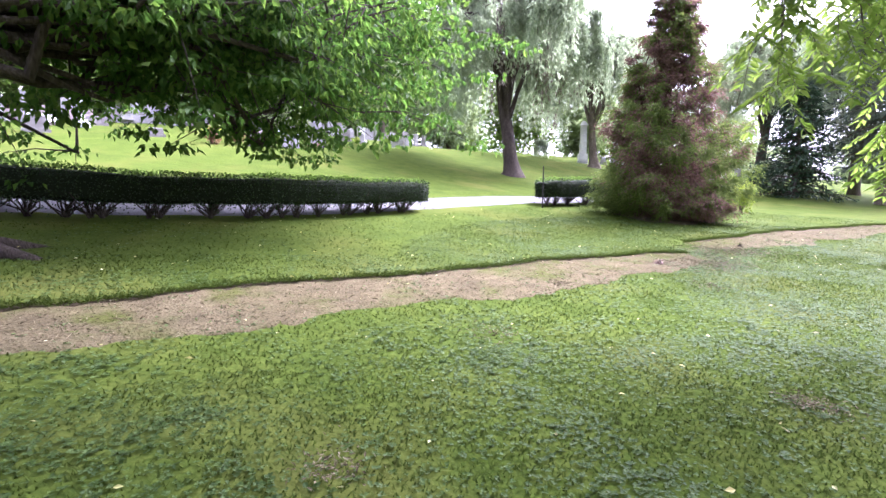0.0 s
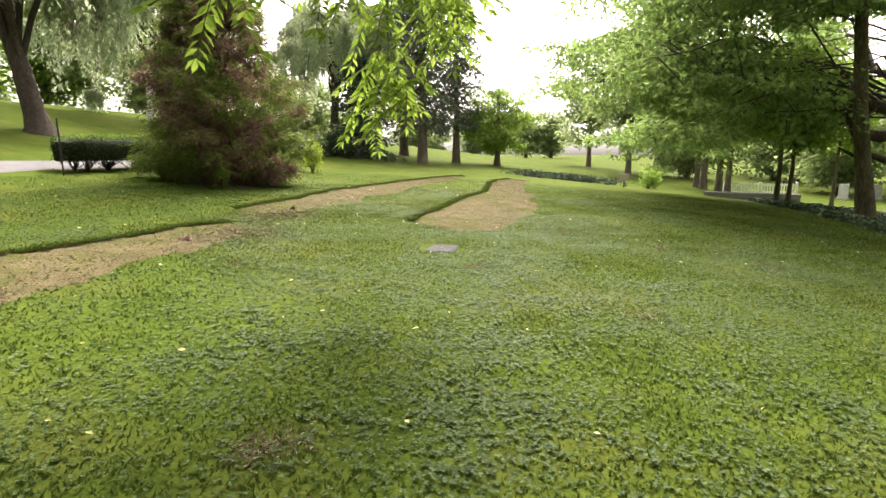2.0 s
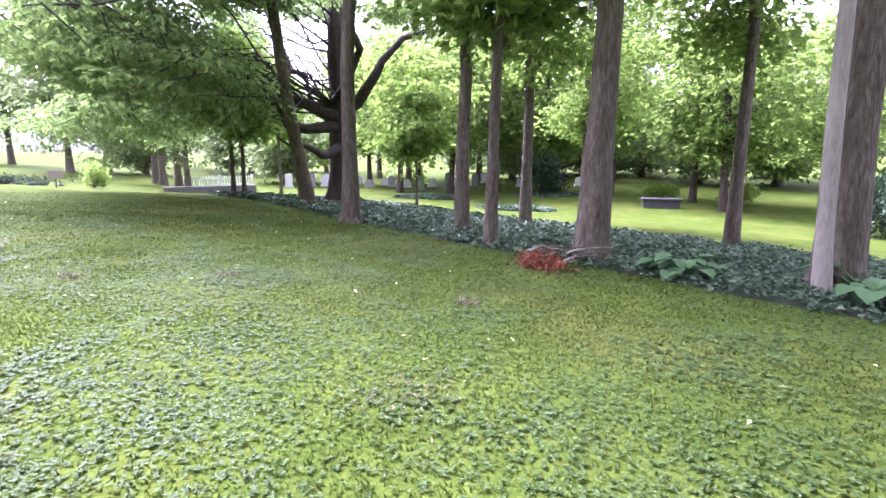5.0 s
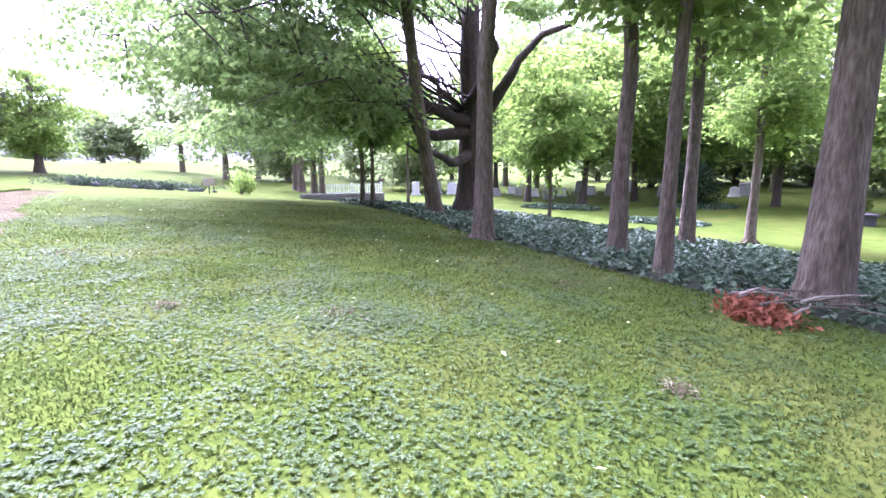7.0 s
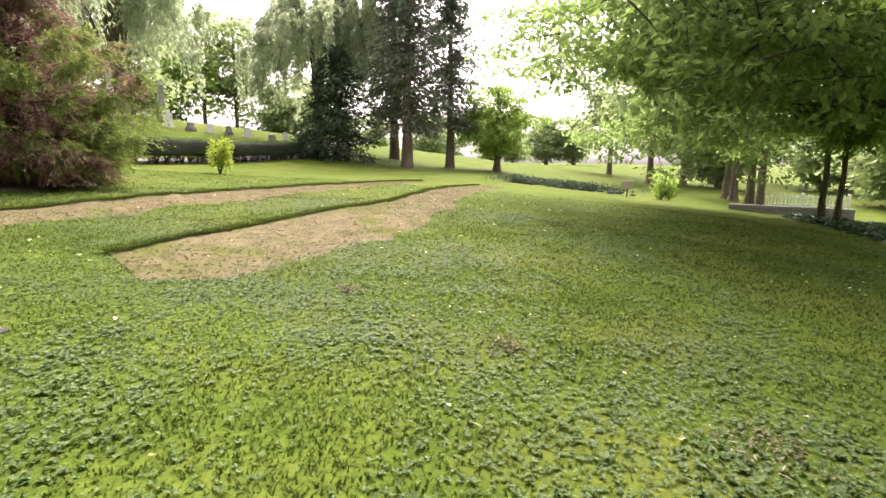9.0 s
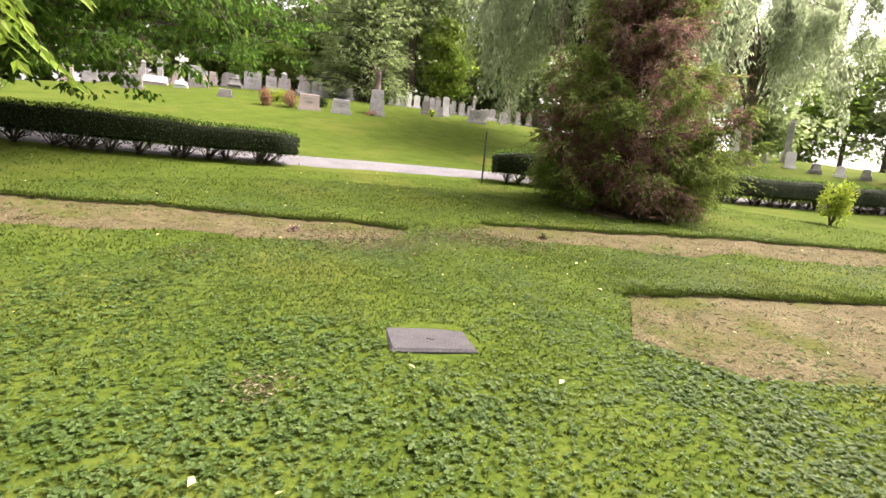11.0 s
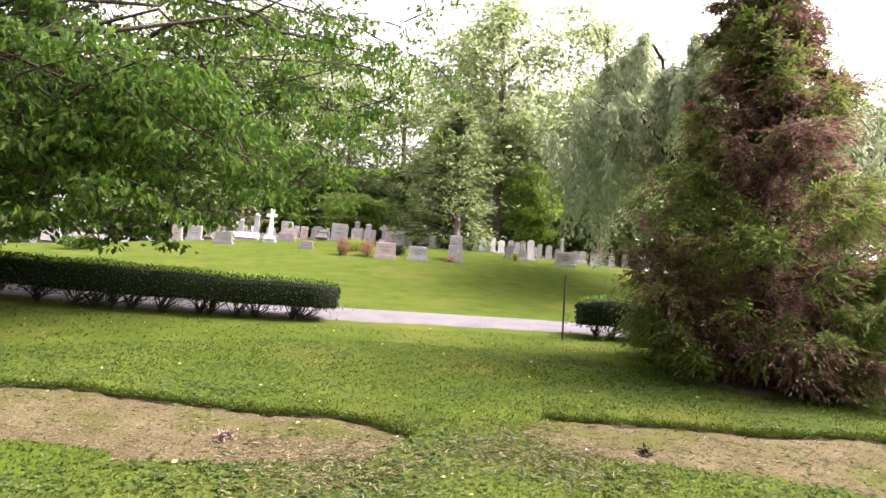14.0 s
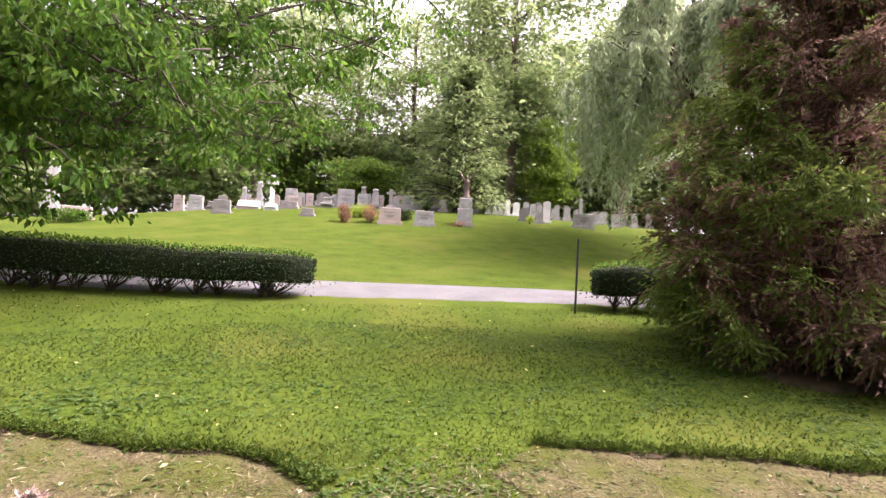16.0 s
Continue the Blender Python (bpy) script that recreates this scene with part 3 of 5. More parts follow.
def browned_cypress(x, y):
    """A broad, half-browned conifer with shaggy branchlets to the ground and forked spires."""
    rng = np.random.default_rng(77)
    tree = thing("browned_conifer", x, y, "broad conifer with rust-brown and olive foliage reaching the lawn", "tree")
    p = np.stack([0.06 * np.sin(np.arange(13) * 0.9), 0.05 * np.sin(np.arange(13) * 1.3), np.linspace(-0.15, 9.9, 13)], 1)
    rad = np.concatenate([[0.3], np.linspace(0.21, 0.02, 12)])
    part("trunk", Shape().tube(p, rad, 12), BARK_RED, tree, smooth=True)
    spires = [(0.55, 0.25, 7.8), (-0.65, -0.3, 7.3), (0.35, -0.75, 6.5), (-0.3, 0.8, 6.9), (0.95, 0.4, 6.0), (-1.1, 0.3, 5.7)]
    starts = []
    for k in range(310):
        z = 0.15 + 9.4 * rng.random() ** 1.35
        env = float(np.interp(z, [0, 0.7, 2.0, 3.6, 5.2, 6.6, 8.0, 9.2, 10.0], [2.1, 2.42, 2.35, 1.9, 1.32, 0.85, 0.48, 0.26, 0.12]))
        a = 2.399 * k + rng.normal() * 0.2
        env *= 1 + 0.1 * math.sin(3 * a + z) + 0.1 * math.sin(5 * a - 2.3 * z)
        starts.append((on_trunk(p, rad, max(0.25, z - 0.2 * env))[0], a, env * rng.uniform(0.62, 1.08), z))
    for hx, hy, hz in spires:
        spine = limb_path(rng, (0.02, 0, hz * 0.3), (hx * 1.15, hy * 1.15, hz), -0.1, 9)
        part("limb", Shape().tube(spine, np.linspace(0.08, 0.008, 9), 6), BARK_RED, tree, smooth=True)
        for k in range(14):
            f = rng.uniform(0.55, 1.0)
            q = np.array([np.interp(f, np.linspace(0, 1, 9), spine[:, c]) for c in range(3)])
            starts.append((q, rng.random() * 6.28, 0.12 + 1.1 * (1 - f) * rng.uniform(0.6, 1.1), q[2] + 0.1))
    twigs = Shape()
    bucket = {True: ([], []), False: ([], [])}
    for s, a, L, z in starts:
        d = np.array([math.cos(a), math.sin(a), 0])
        side = np.array([-d[1], d[0], 0])
        e = s + d * L + (0, 0, max(0.1, z + 0.1 * L) - s[2])
        path = np.stack([s, s * 0.6 + e * 0.4 - (0, 0, 0.06 * L), s * 0.25 + e * 0.75 - (0, 0, 0.05 * L), e + (0, 0, 0.03)])
        twigs.tube(path, [0.008 + 0.008 * L, 0.006 + 0.005 * L, 0.007, 0.003], 4)
        living = np.interp(z, [0, 2, 4.5, 8], [1.05, 0.92, 0.7, 0.5]) * (0.82 + 0.5 * math.sin(2 * a + 1.7 * z))
        for m in range(int(6 + 7.5 * L)):
            f = 1 - 0.85 * rng.random() ** 1.4
            q = np.array([np.interp(f * 3, np.arange(4), path[:, c]) for c in range(3)])
            u = d * rng.uniform(0.3, 1.0) + side * rng.normal() * 0.6 + np.array([0, 0, rng.uniform(-0.45, 0.4)])
            bl = rng.uniform(0.22, 0.46) * min(1.0, 0.45 + 0.4 * L)
            # five drooping fingers, each a rope of short needles
            n = 40
            t = np.tile(np.linspace(0.1, 1, 8), 5)[:, None]
            fan = np.repeat(rng.normal(size=(5, 3)) * np.array([0.42, 0.42, 0.3]), 8, axis=0)
            spread = rng.normal(size=(n, 3))
            at = q + (u + fan) * bl * t + np.array([0, 0, -0.35]) * t * t * bl + spread * 0.008
            at[:, 2] = np.maximum(at[:, 2], 0.04)
            green = f > 0.42 and rng.random() < living * (f + 0.1)
            bucket[green][0].append(at)
            bucket[green][1].append(u + fan + spread * 0.38 + np.array([0, 0, -0.7]) * t)
    tagged(part("twig", twigs, BARK_RED, tree), "thin reddish twigs", kind="stuff")
    for name, green, mat, label in (("brown_foliage", False, RUST, "rust-brown dying foliage"), ("green_foliage", True, OLIVE, "olive-green living foliage")):
        at, along = np.concatenate(bucket[green][0]), np.concatenate(bucket[green][1])
        m = len(at)
        part(name, Shape().leaves(at, along, rng.uniform(0.07, 0.13, m), rng.uniform(0.024, 0.04, m), rng, tilt=1.2), mat, tree, label)
    # fallen needles on the bare ground under it
    th, rr = np.meshgrid(np.linspace(0, 2 * np.pi, 49), np.linspace(0, 1, 9), indexing="ij")
    edge = 1.8 * (1 + 0.08 * np.sin(3 * th + 1) + 0.05 * np.sin(7 * th))
    lx, ly = rr * edge * np.cos(th), rr * edge * np.sin(th)
    lz = ground_z(x + lx, y + ly) + lumps(x + lx, y + ly) + 0.03 - 0.05 * (rr > 0.95)
    tagged(new("needle_litter", Shape().grid(np.stack([x + lx, y + ly, lz], -1)).mesh("needle_litter", DARK_SOIL, True)), "brown fallen needles on bare soil under the conifer", "litter", kind="structure")
    return tree


def clipped_hedge(points, height, width, seed, label, density=1.0, gap=0.24):
    """A row of clipped shrubs: bare stems below, a dense rounded block of leaves above."""
    rng = np.random.default_rng(seed)
    c = resample(points, 0.2)
    mid = c[len(c) // 2]
    hedge = thing("clipped_hedge", mid[0], mid[1], label, "hedge", "clipped hedges", z=0.0)
    off = np.array([mid[0], mid[1], 0])
    n = len(c)
    tan = np.gradient(c, axis=0)
    tan /= np.linalg.norm(tan, axis=1)[:, None]
    nor = np.stack([-tan[:, 1], tan[:, 0]], 1)
    gz = ground_z(c[:, 0], c[:, 1])
    end = np.minimum(np.arange(n), np.arange(n)[::-1]) * 0.2
    squeeze = np.clip(np.sqrt(1 - (1 - np.clip(end / 0.7, 0, 1)) ** 2), 0.5, 1)
    prof = [(-0.3, gap + 0.06), (-0.44, gap + 0.12), (-0.5, 0.62), (-0.5, 0.85), (-0.45, 0.95), (-0.3, 0.99), (0, 1.0), (0.3, 0.99), (0.45, 0.95), (0.5, 0.85), (0.5, 0.62), (0.44, gap + 0.12), (0.3, gap + 0.06), (-0.3, gap + 0.06)]
    rough = 1 + 0.05 * np.convolve(rng.normal(size=n + 4), np.ones(5) / 3, "valid")
    dip = 0.97 + 0.03 * np.sin(np.arange(n) * 0.23 + seed) + 0.015 * np.sin(np.arange(n) * 0.71)

    def ring(scale):
        rows = []
        for px, pz in prof:
            q = c + nor * (px * width * scale * squeeze * rough)[:, None]
            h = height * dip * (gap + (pz - gap) * (scale if pz > 0.7 else 1.0) * (0.68 + 0.32 * squeeze))
            rows.append(np.concatenate([q, (gz + h)[:, None]], 1))
        return np.stack(rows, 0)
    # solid filler inside the leaf shell, coloured as deep shade
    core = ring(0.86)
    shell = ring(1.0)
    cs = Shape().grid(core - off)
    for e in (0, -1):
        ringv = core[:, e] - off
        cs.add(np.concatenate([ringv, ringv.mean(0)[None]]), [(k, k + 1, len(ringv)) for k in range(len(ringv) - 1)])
    part("inner_core", cs, CORE, hedge, "near-black filler standing in for the shade inside the hedge")
    length = n * 0.2
    m = int(length * 1300 * density)
    i, k, f = rng.random(m) * (n - 1.001), rng.random(m) * (len(prof) - 1.001), rng.random(m)
    ii, kk = i.astype(int), k.astype(int)
    fi, fk = (i - ii)[:, None], (k - kk)[:, None]

    def lerp(g):
        return (g[kk, ii] * (1 - fk) + g[kk + 1, ii] * fk) * (1 - fi) + (g[kk, ii + 1] * (1 - fk) + g[kk + 1, ii + 1] * fk) * fi
    sp, cp = lerp(shell), lerp(core)
    at = cp + (sp - cp) * rng.uniform(0.1, 0.95, m)[:, None] + rng.normal(size=(m, 3)) * 0.015
    along = (sp - cp) / (np.linalg.norm(sp - cp, axis=1)[:, None] + 1e-6) + rng.normal(size=(m, 3)) * 0.7
    # the two ends
    me = int(500 * density)
    for e, sgn in ((0, -1), (-1, 1)):
        q = core[:-1, e].mean(0) + (core[rng.integers(0, len(prof) - 1, me), e] - core[:-1, e].mean(0)) * np.sqrt(rng.random(me))[:, None] * 0.95
        q[:, :2] += sgn * tan[e] * rng.uniform(-0.12, 0.05, me)[:, None]
        at = np.concatenate([at, q])
        along = np.concatenate([along, np.array([*(sgn * tan[e]), 0.1]) + rng.normal(size=(me, 3)) * 0.7])
    m = len(at)
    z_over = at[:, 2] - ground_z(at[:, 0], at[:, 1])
    # crest leaves take the fresh, top-lit colour
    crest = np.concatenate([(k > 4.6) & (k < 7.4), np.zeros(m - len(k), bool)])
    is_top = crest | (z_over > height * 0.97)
    for name, sel, mat, lab in (("foliage", ~is_top, PRIVET, ""), ("lit_new_growth", is_top, PRIVET_TOP, "yellow-green clipped top growth, brightened for the light from above")):
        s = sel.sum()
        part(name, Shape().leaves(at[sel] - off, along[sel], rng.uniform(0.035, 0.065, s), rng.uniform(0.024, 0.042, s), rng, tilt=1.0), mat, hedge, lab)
    # stems
    for q in np.arange(0.5, length - 0.4, 0.5) + rng.uniform(-0.24, 0.24, len(np.arange(0.5, length - 0.4, 0.5))):
        j = max(0, min(n - 1, int(q / 0.2)))
        base = np.array([*c[j], gz[j] - 0.05]) - off
        stems = Shape().tube([base, base + (0, 0, 0.16)], [0.04, 0.036], 6)
        for _ in range(15):
            d = tan[j] * (rng.normal() * 0.3 + 0.12) + nor[j] * rng.normal() * 0.2 * width
            tip = base + np.array([*d, height * rng.uniform(0.42, 0.66)])
            b0 = base + np.array([*(rng.normal(size=2) * 0.03), rng.uniform(0.02, 0.16)])
            stems.tube([b0, b0 * 0.55 + tip * 0.45 + np.array([*(rng.normal(size=2) * 0.05), rng.uniform(-0.08, 0.02)]), tip], [0.02, 0.013, 0.007], 5)
        part("stem", stems, BARK_DARK, hedge, "bare dark stems under the clipped leaves")
    # thin low leaves hanging among the stems
    m = int(length * 200 * density)
    j = rng.integers(0, n, m)
    q = c[j] + nor[j] * (rng.uniform(-0.4, 0.4, m) * width)[:, None] + tan[j] * rng.normal(size=m)[:, None] * 0.2
    at = np.concatenate([q, (ground_z(q[:, 0], q[:, 1]) + height * (gap + 0.16) - np.abs(rng.normal(size=m)) * 0.15)[:, None]], 1) - off
    part("low_leaves", Shape().leaves(at, rng.normal(size=(m, 3)), rng.uniform(0.04, 0.08, m), rng.uniform(0.025, 0.04, m), rng), PRIVET, hedge)
    return hedge


# hedges along the drive
clipped_hedge([(-19.2, 4.3), (-13.1, 6.6), (-8.8, 8.95), (-5.8, 11.4), (-2.8, 14.95)], 1.06, 1.15, 3, "long dark clipped privet hedge with bare stems along the drive", gap=0.26)
clipped_hedge([(1.55, 19.45), (3.35, 21.0), (5.3, 22.7)], 1.2, 1.3, 4, "short clipped hedge beside the iron post")
clipped_hedge([(6.4, 24.4), (9.5, 27.6), (14, 32.4), (20.2, 38.9)], 1.3, 1.3, 5, "long clipped hedge with bright top beyond the browned conifer", 0.5)

browned_cypress(5.75, 17.8)

# the maple over the first hedge
MAPLE_AT = (-8.7, 5.3)
# the last blob is an added, unseen piece of crown that shades the near lawn
broad_tree("maple_tree", "large maple with low drooping branches over the lawn", *MAPLE_AT, 14.5, 0.48,
           [(0, 2, 9.5, 8, 9, 4.6), (4.5, 5.5, 3.6, 2.0, 2.5, 1.7), (4.6, 8.2, 4.6, 2.2, 2.2, 1.9), (4.6, 10.6, 6.4, 2.0, 2.2, 2.0), (4.2, 12.0, 9.0, 2.6, 2.5, 2.2), (2.4, 0.8, 5.8, 2.0, 2.0, 1.3),
            (5.6, 4.6, 4.6, 2.0, 2.0, 1.5), (1.0, 7.5, 5.5, 2.6, 2.4, 1.9), (-2.5, 7.5, 5.7, 3.0, 2.5, 2.0), (2.4, 3.4, 5.4, 1.8, 1.8, 1.3), (4.4, 3.6, 3.9, 1.6, 1.6, 1.0), (5.5, -4.5, 9.0, 4.5, 5, 3.0)],
           190, 9, 92000, 0.165, MAPLE, 11, BARK_DARK, low=0.25, droop=0.65, flat=0.26, rooty=7, spread=0.62, clump=0.34)

# weeping trees
weeping_tree(1.7, 33.0, 13.0, 7.2, 0.5, 21, "grey-green weeping tree with a leaning trunk on the slope", (-1.0, 0.6), 2300, 0.14, BARK_DARK)
weeping_tree(24.5, 45.5, 14.0, 8.0, 0.45, 22, "tall weeping tree with hanging pale green curtains", (0.8, 0.3), 2000, 0.06, BARK_DARK)
weeping_tree(10.5, 47.0, 12.5, 8.0, 0.4, 23, "distant weeping tree behind the clipped hedge", (-0.5, 0.3), 1300, 0.05)

# dark conifers beyond the strips
conifer("spruce_tree", "tall dark spruce with bare lower trunk", 28.1, 36.2, 24, 4.6, 3.2, 0.4, SPRUCE, 31, group="spruces", needles=30, size=0.62, bark=BARK)
conifer("spruce_tree", "tall dark spruce with bare lower trunk", 33.5, 37.9, 22, 3.8, 3.6, 0.34, SPRUCE, 32, group="spruces", needles=30, size=0.62, bark=BARK)
conifer("spruce_tree", "tall dark spruce with bare lower trunk", 31.0, 43.0, 25, 5.0, 4.0, 0.4, SPRUCE, 33, group="spruces", needles=26, size=0.7, bark=BARK)
conifer("yew_tree", "broad dark green yew beside the hedge end", 23.5, 38.8, 8.5, 3.4, 0.2, 0.25, YEW, 34, droop=0.1, step=0.4, per=10, size=0.5, taper=0.6)
conifer("arborvitae", "large grey-green arborvitae among the graves", -16.0, 37.0, 11, 4.6, 0.3, 0.4, FAR, 35, droop=-0.1, step=0.4, per=12, needles=34, size=0.5, taper=0.55)

# the great oak and the trunks along the ivy bed
OAK_AT = (26.0, 3.4)
oak = broad_tree("oak_tree", "huge spreading oak with low leafy limbs over the lawn", *OAK_AT, 17, 0.62,
                 [(-2, 3, 11, 10.5, 10, 5), (-8.5, 5.8, 5.0, 4.5, 3.4, 2.2), (-6.5, 8.5, 4.6, 5.0, 4.5, 2.3), (-1.5, 10.5, 4.6, 5.0, 4.5, 2.4), (-9.6, 5.5, 5.2, 2.6, 2.8, 1.9), (-11.4, 2.2, 4.8, 1.3, 1.4, 0.9), (4, 11, 5.5, 5, 5, 3), (-3, 8, 8.4, 5.5, 5, 3), (-8, 5, 8.6, 4.5, 4, 2.6), (-5.5, 9.8, 7.2, 3.5, 3.2, 2.4)],
                 46, 28, 66000, 0.205, OAK, 12, BARK_DARK, low=0.32, droop=0.4, flat=0.32, rooty=6, spread=0.85, top_frac=0.7, clear=(6.5, 8.0), clump=0.42, limb_width=0.5)
rng = np.random.default_rng(40)
big_limbs = Shape()
for a, b, r0 in (((0, 0, 2.6), (-5.6, 1.4, 2.75), 0.2), ((0, 0, 3.4), (-6.5, 4.0, 5.6), 0.24), ((0, 0, 3.8), (-4.5, 6.5, 6.6), 0.24), ((0, 0.1, 4.2), (-5.0, -1.5, 8.6), 0.22), ((0, -0.1, 4.0), (-1.2, -5.0, 8.8), 0.26), ((0, 0, 3.6), (3.5, 4.0, 8.2), 0.22)):
    p = limb_path(rng, a, b, -0.35, 9, 0.5)
    big_limbs.tube(p, np.linspace(r0 * 1.15, 0.03, 9), 9)
part("limb", big_limbs, BARK_DARK, oak, "thick dark crooked limbs", True)

WOOD_TRUNKS = [
    (16.3, 2.1, 0.2, 16, 0.0, 0.0), (21.4, 4.1, 0.24, 15, -1.9, 1.6), (14.9, -0.6, 0.16, 15, 0.15, -0.1), (12.95, -0.95, 0.12, 13, 0.3, -0.2), (19.8, -3.3, 0.19, 15, 0.0, 0.0),
    (11.5, -2.45, 0.25, 18, 0.8, -0.6), (15.5, -7.7, 0.17, 15, 0.3, -0.2), (9.4, -5.1, 0.27, 17, 0.4, -0.5), (26.1, -7.5, 0.17, 14, 0.2, 0.1),
]
for k, (x, y, r, h, lx, ly) in enumerate(WOOD_TRUNKS):
    broad_tree("woodland_tree", "slender grey-brown woodland trunk rooted in the ivy bed" if r < 0.25 else "thick grey-brown trunk with flared base in the ivy bed", x, y, h, r,
               [(lx, ly, h * 0.72, 4.8, 4.8, h * 0.24)] + ([(lx * 0.6 + 0.5, ly * 0.6 - 0.8, h * 0.4, 2.4, 2.4, 1.3)] if k > 1 else []), 30, 8, 9500, 0.25, WOODS, 50 + k, lean=(lx, ly), low=0.3, droop=0.25, group="trees along the ivy bed", rooty=5, spread=0.9, top_frac=0.95)

# young and middle trees across the valley and the far lawn
far_trees = []
SMALL = [(27.7, 0.1, 7, 0.07), (27.9, 8.2, 8, 0.1), (28.6, 8.9, 8, 0.12), (37, 14.4, 9, 0.2), (38.5, 15.6, 10, 0.24), (44, 19.0, 10, 0.26), (45.5, 20.2, 11, 0.24), (37.4, 8.7, 9, 0.1)]
for k, (x, y, h, r) in enumerate(SMALL):
    broad_tree("small_tree", "small broadleaf tree at the edge of the lawn", x, y, h, r, [(0, 0, h * 0.65, 2.6, 2.6, h * 0.3)], 18, 6, 4200, 0.3, WOODS, 80 + k, low=0.3, spread=0.8, group="small trees")
broad_tree("round_tree", "round light green tree on the far lawn", 37.4, 36.2, 8.5, 0.3, [(0, 0, 4.8, 4.2, 4.2, 3.2)], 34, 7, 11000, 0.3, WOODS, 95, low=0.2)
broad_tree("bright_young_tree", "young bright green tree behind the white headstones", -12.6, 43.5, 8.2, 0.12, [(0, 0, 4.4, 1.9, 1.9, 3.6)], 40, 6, 7000, 0.28, COMPOUND, 96, low=0.15, droop=0.1)
broad_tree("dogwood_tree", "low spreading green tree behind the headstones", -24.5, 35.5, 4.6, 0.14, [(0, 0, 3.0, 3.4, 3.4, 1.3)], 30, 6, 7500, 0.26, WOODS, 97, low=0.2, flat=0.2)

# woods that close the view all round
kinds = []
for k, (h, blobs, mat, label) in enumerate((
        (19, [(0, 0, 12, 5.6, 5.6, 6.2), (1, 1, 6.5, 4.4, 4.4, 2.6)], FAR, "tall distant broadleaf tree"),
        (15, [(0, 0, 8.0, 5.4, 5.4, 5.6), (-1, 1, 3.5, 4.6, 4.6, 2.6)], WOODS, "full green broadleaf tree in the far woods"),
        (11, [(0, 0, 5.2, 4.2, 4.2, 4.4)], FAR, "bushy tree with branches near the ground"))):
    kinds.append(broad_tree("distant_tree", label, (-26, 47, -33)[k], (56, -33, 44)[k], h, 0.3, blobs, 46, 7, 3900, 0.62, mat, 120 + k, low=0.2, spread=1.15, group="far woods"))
rng = np.random.default_rng(9)
for k in range(96):
    a = 6.283 * k / 96 + rng.uniform(-0.02, 0.02)
    c, s = math.cos(a), math.sin(a)
    rad = rng.uniform(50, 70)
    deg = math.degrees(a) % 360
    kind = kinds[rng.integers(0, 3)]
    if 38 < deg < 66:
        rad, kind = rng.uniform(88, 110), kinds[2]
    elif 66 <= deg < 84:
        rad = rng.uniform(62, 78)
    elif 195 < deg < 300:
        if k % 2:
            continue
        rad = rng.uniform(40, 55)
    elif deg > 300 or deg < 30:
        rad = rng.uniform(46, 66) + (8 if k % 2 else 0)
    x, y = 8 + rad * c, 6 + rad * s
    copy_thing(kind, pose(x, y, float(ground_z(x, y)) - 0.1, 0, 0, rng.uniform(0, 360)))

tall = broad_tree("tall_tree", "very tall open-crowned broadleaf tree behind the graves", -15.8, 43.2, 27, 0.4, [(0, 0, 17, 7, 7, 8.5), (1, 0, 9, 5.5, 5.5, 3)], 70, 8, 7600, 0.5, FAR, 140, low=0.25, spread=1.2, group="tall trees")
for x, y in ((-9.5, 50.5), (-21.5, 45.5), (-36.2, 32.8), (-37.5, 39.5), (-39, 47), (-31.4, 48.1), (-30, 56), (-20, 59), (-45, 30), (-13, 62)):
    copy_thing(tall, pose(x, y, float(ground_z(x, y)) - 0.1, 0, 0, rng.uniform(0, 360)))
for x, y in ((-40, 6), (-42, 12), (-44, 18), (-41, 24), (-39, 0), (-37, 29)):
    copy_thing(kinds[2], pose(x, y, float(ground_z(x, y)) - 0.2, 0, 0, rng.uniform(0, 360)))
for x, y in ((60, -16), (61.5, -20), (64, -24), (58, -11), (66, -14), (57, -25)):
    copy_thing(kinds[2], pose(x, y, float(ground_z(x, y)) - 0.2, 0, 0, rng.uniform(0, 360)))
VALLEY = [(42.6, -15.6), (44.7, 1.0), (43.7, -3.0), (37.7, -19.6), (33.5, -19.2), (44.4, -11.2), (52.7, 3.9), (50.3, -0.8), (34.5, -27), (24, -26), (14, -24)]
valley_tree = broad_tree("valley_tree", "dark-trunked broadleaf tree across the valley", 46.5, -7.2, 13, 0.24, [(0, 0, 7.8, 5.4, 5.4, 4.4)], 40, 8, 6500, 0.4, WOODS, 150, BARK_DARK, lean=(0.5, 0.2), low=0.3, spread=1.1, group="valley trees")
for x, y in VALLEY:
    copy_thing(valley_tree, pose(x, y, float(ground_z(x, y)) - 0.1, 0, 0, rng.uniform(0, 360)))

# a walnut bough hanging into view from overhead
rng = np.random.default_rng(61)
walnut = thing("walnut_tree", -4.5, -7.0, "walnut tree with a long bough of drooping compound leaves", "tree")
org = np.array([-4.5, -7.0, float(ground_z(-4.5, -7.0))])
wood, p, rad = trunk_shape(rng, 10, 0.3, (0.6, 0.8))
tips = [((3.4, 4.8, 5.6), (3.55, 5.0, 2.3), 80), ((2.5, 4.6, 5.4), (2.8, 4.8, 3.3), 40), ((1.5, 4.0, 5.2), (1.6, 4.3, 2.75), 36), ((3.9, 4.9, 5.8), (4.2, 4.9, 3.0), 44), ((2.1, 4.6, 5.4), (2.1, 4.6, 3.6), 24)]
bough = limb_path(rng, (0.4, 0.5, 6.5), np.array([3.9, 4.8, 6.0]) - org, 0.9, 10, 0.2)
wood.tube(bough, np.linspace(0.13, 0.025, 10), 7)
green = Shape()
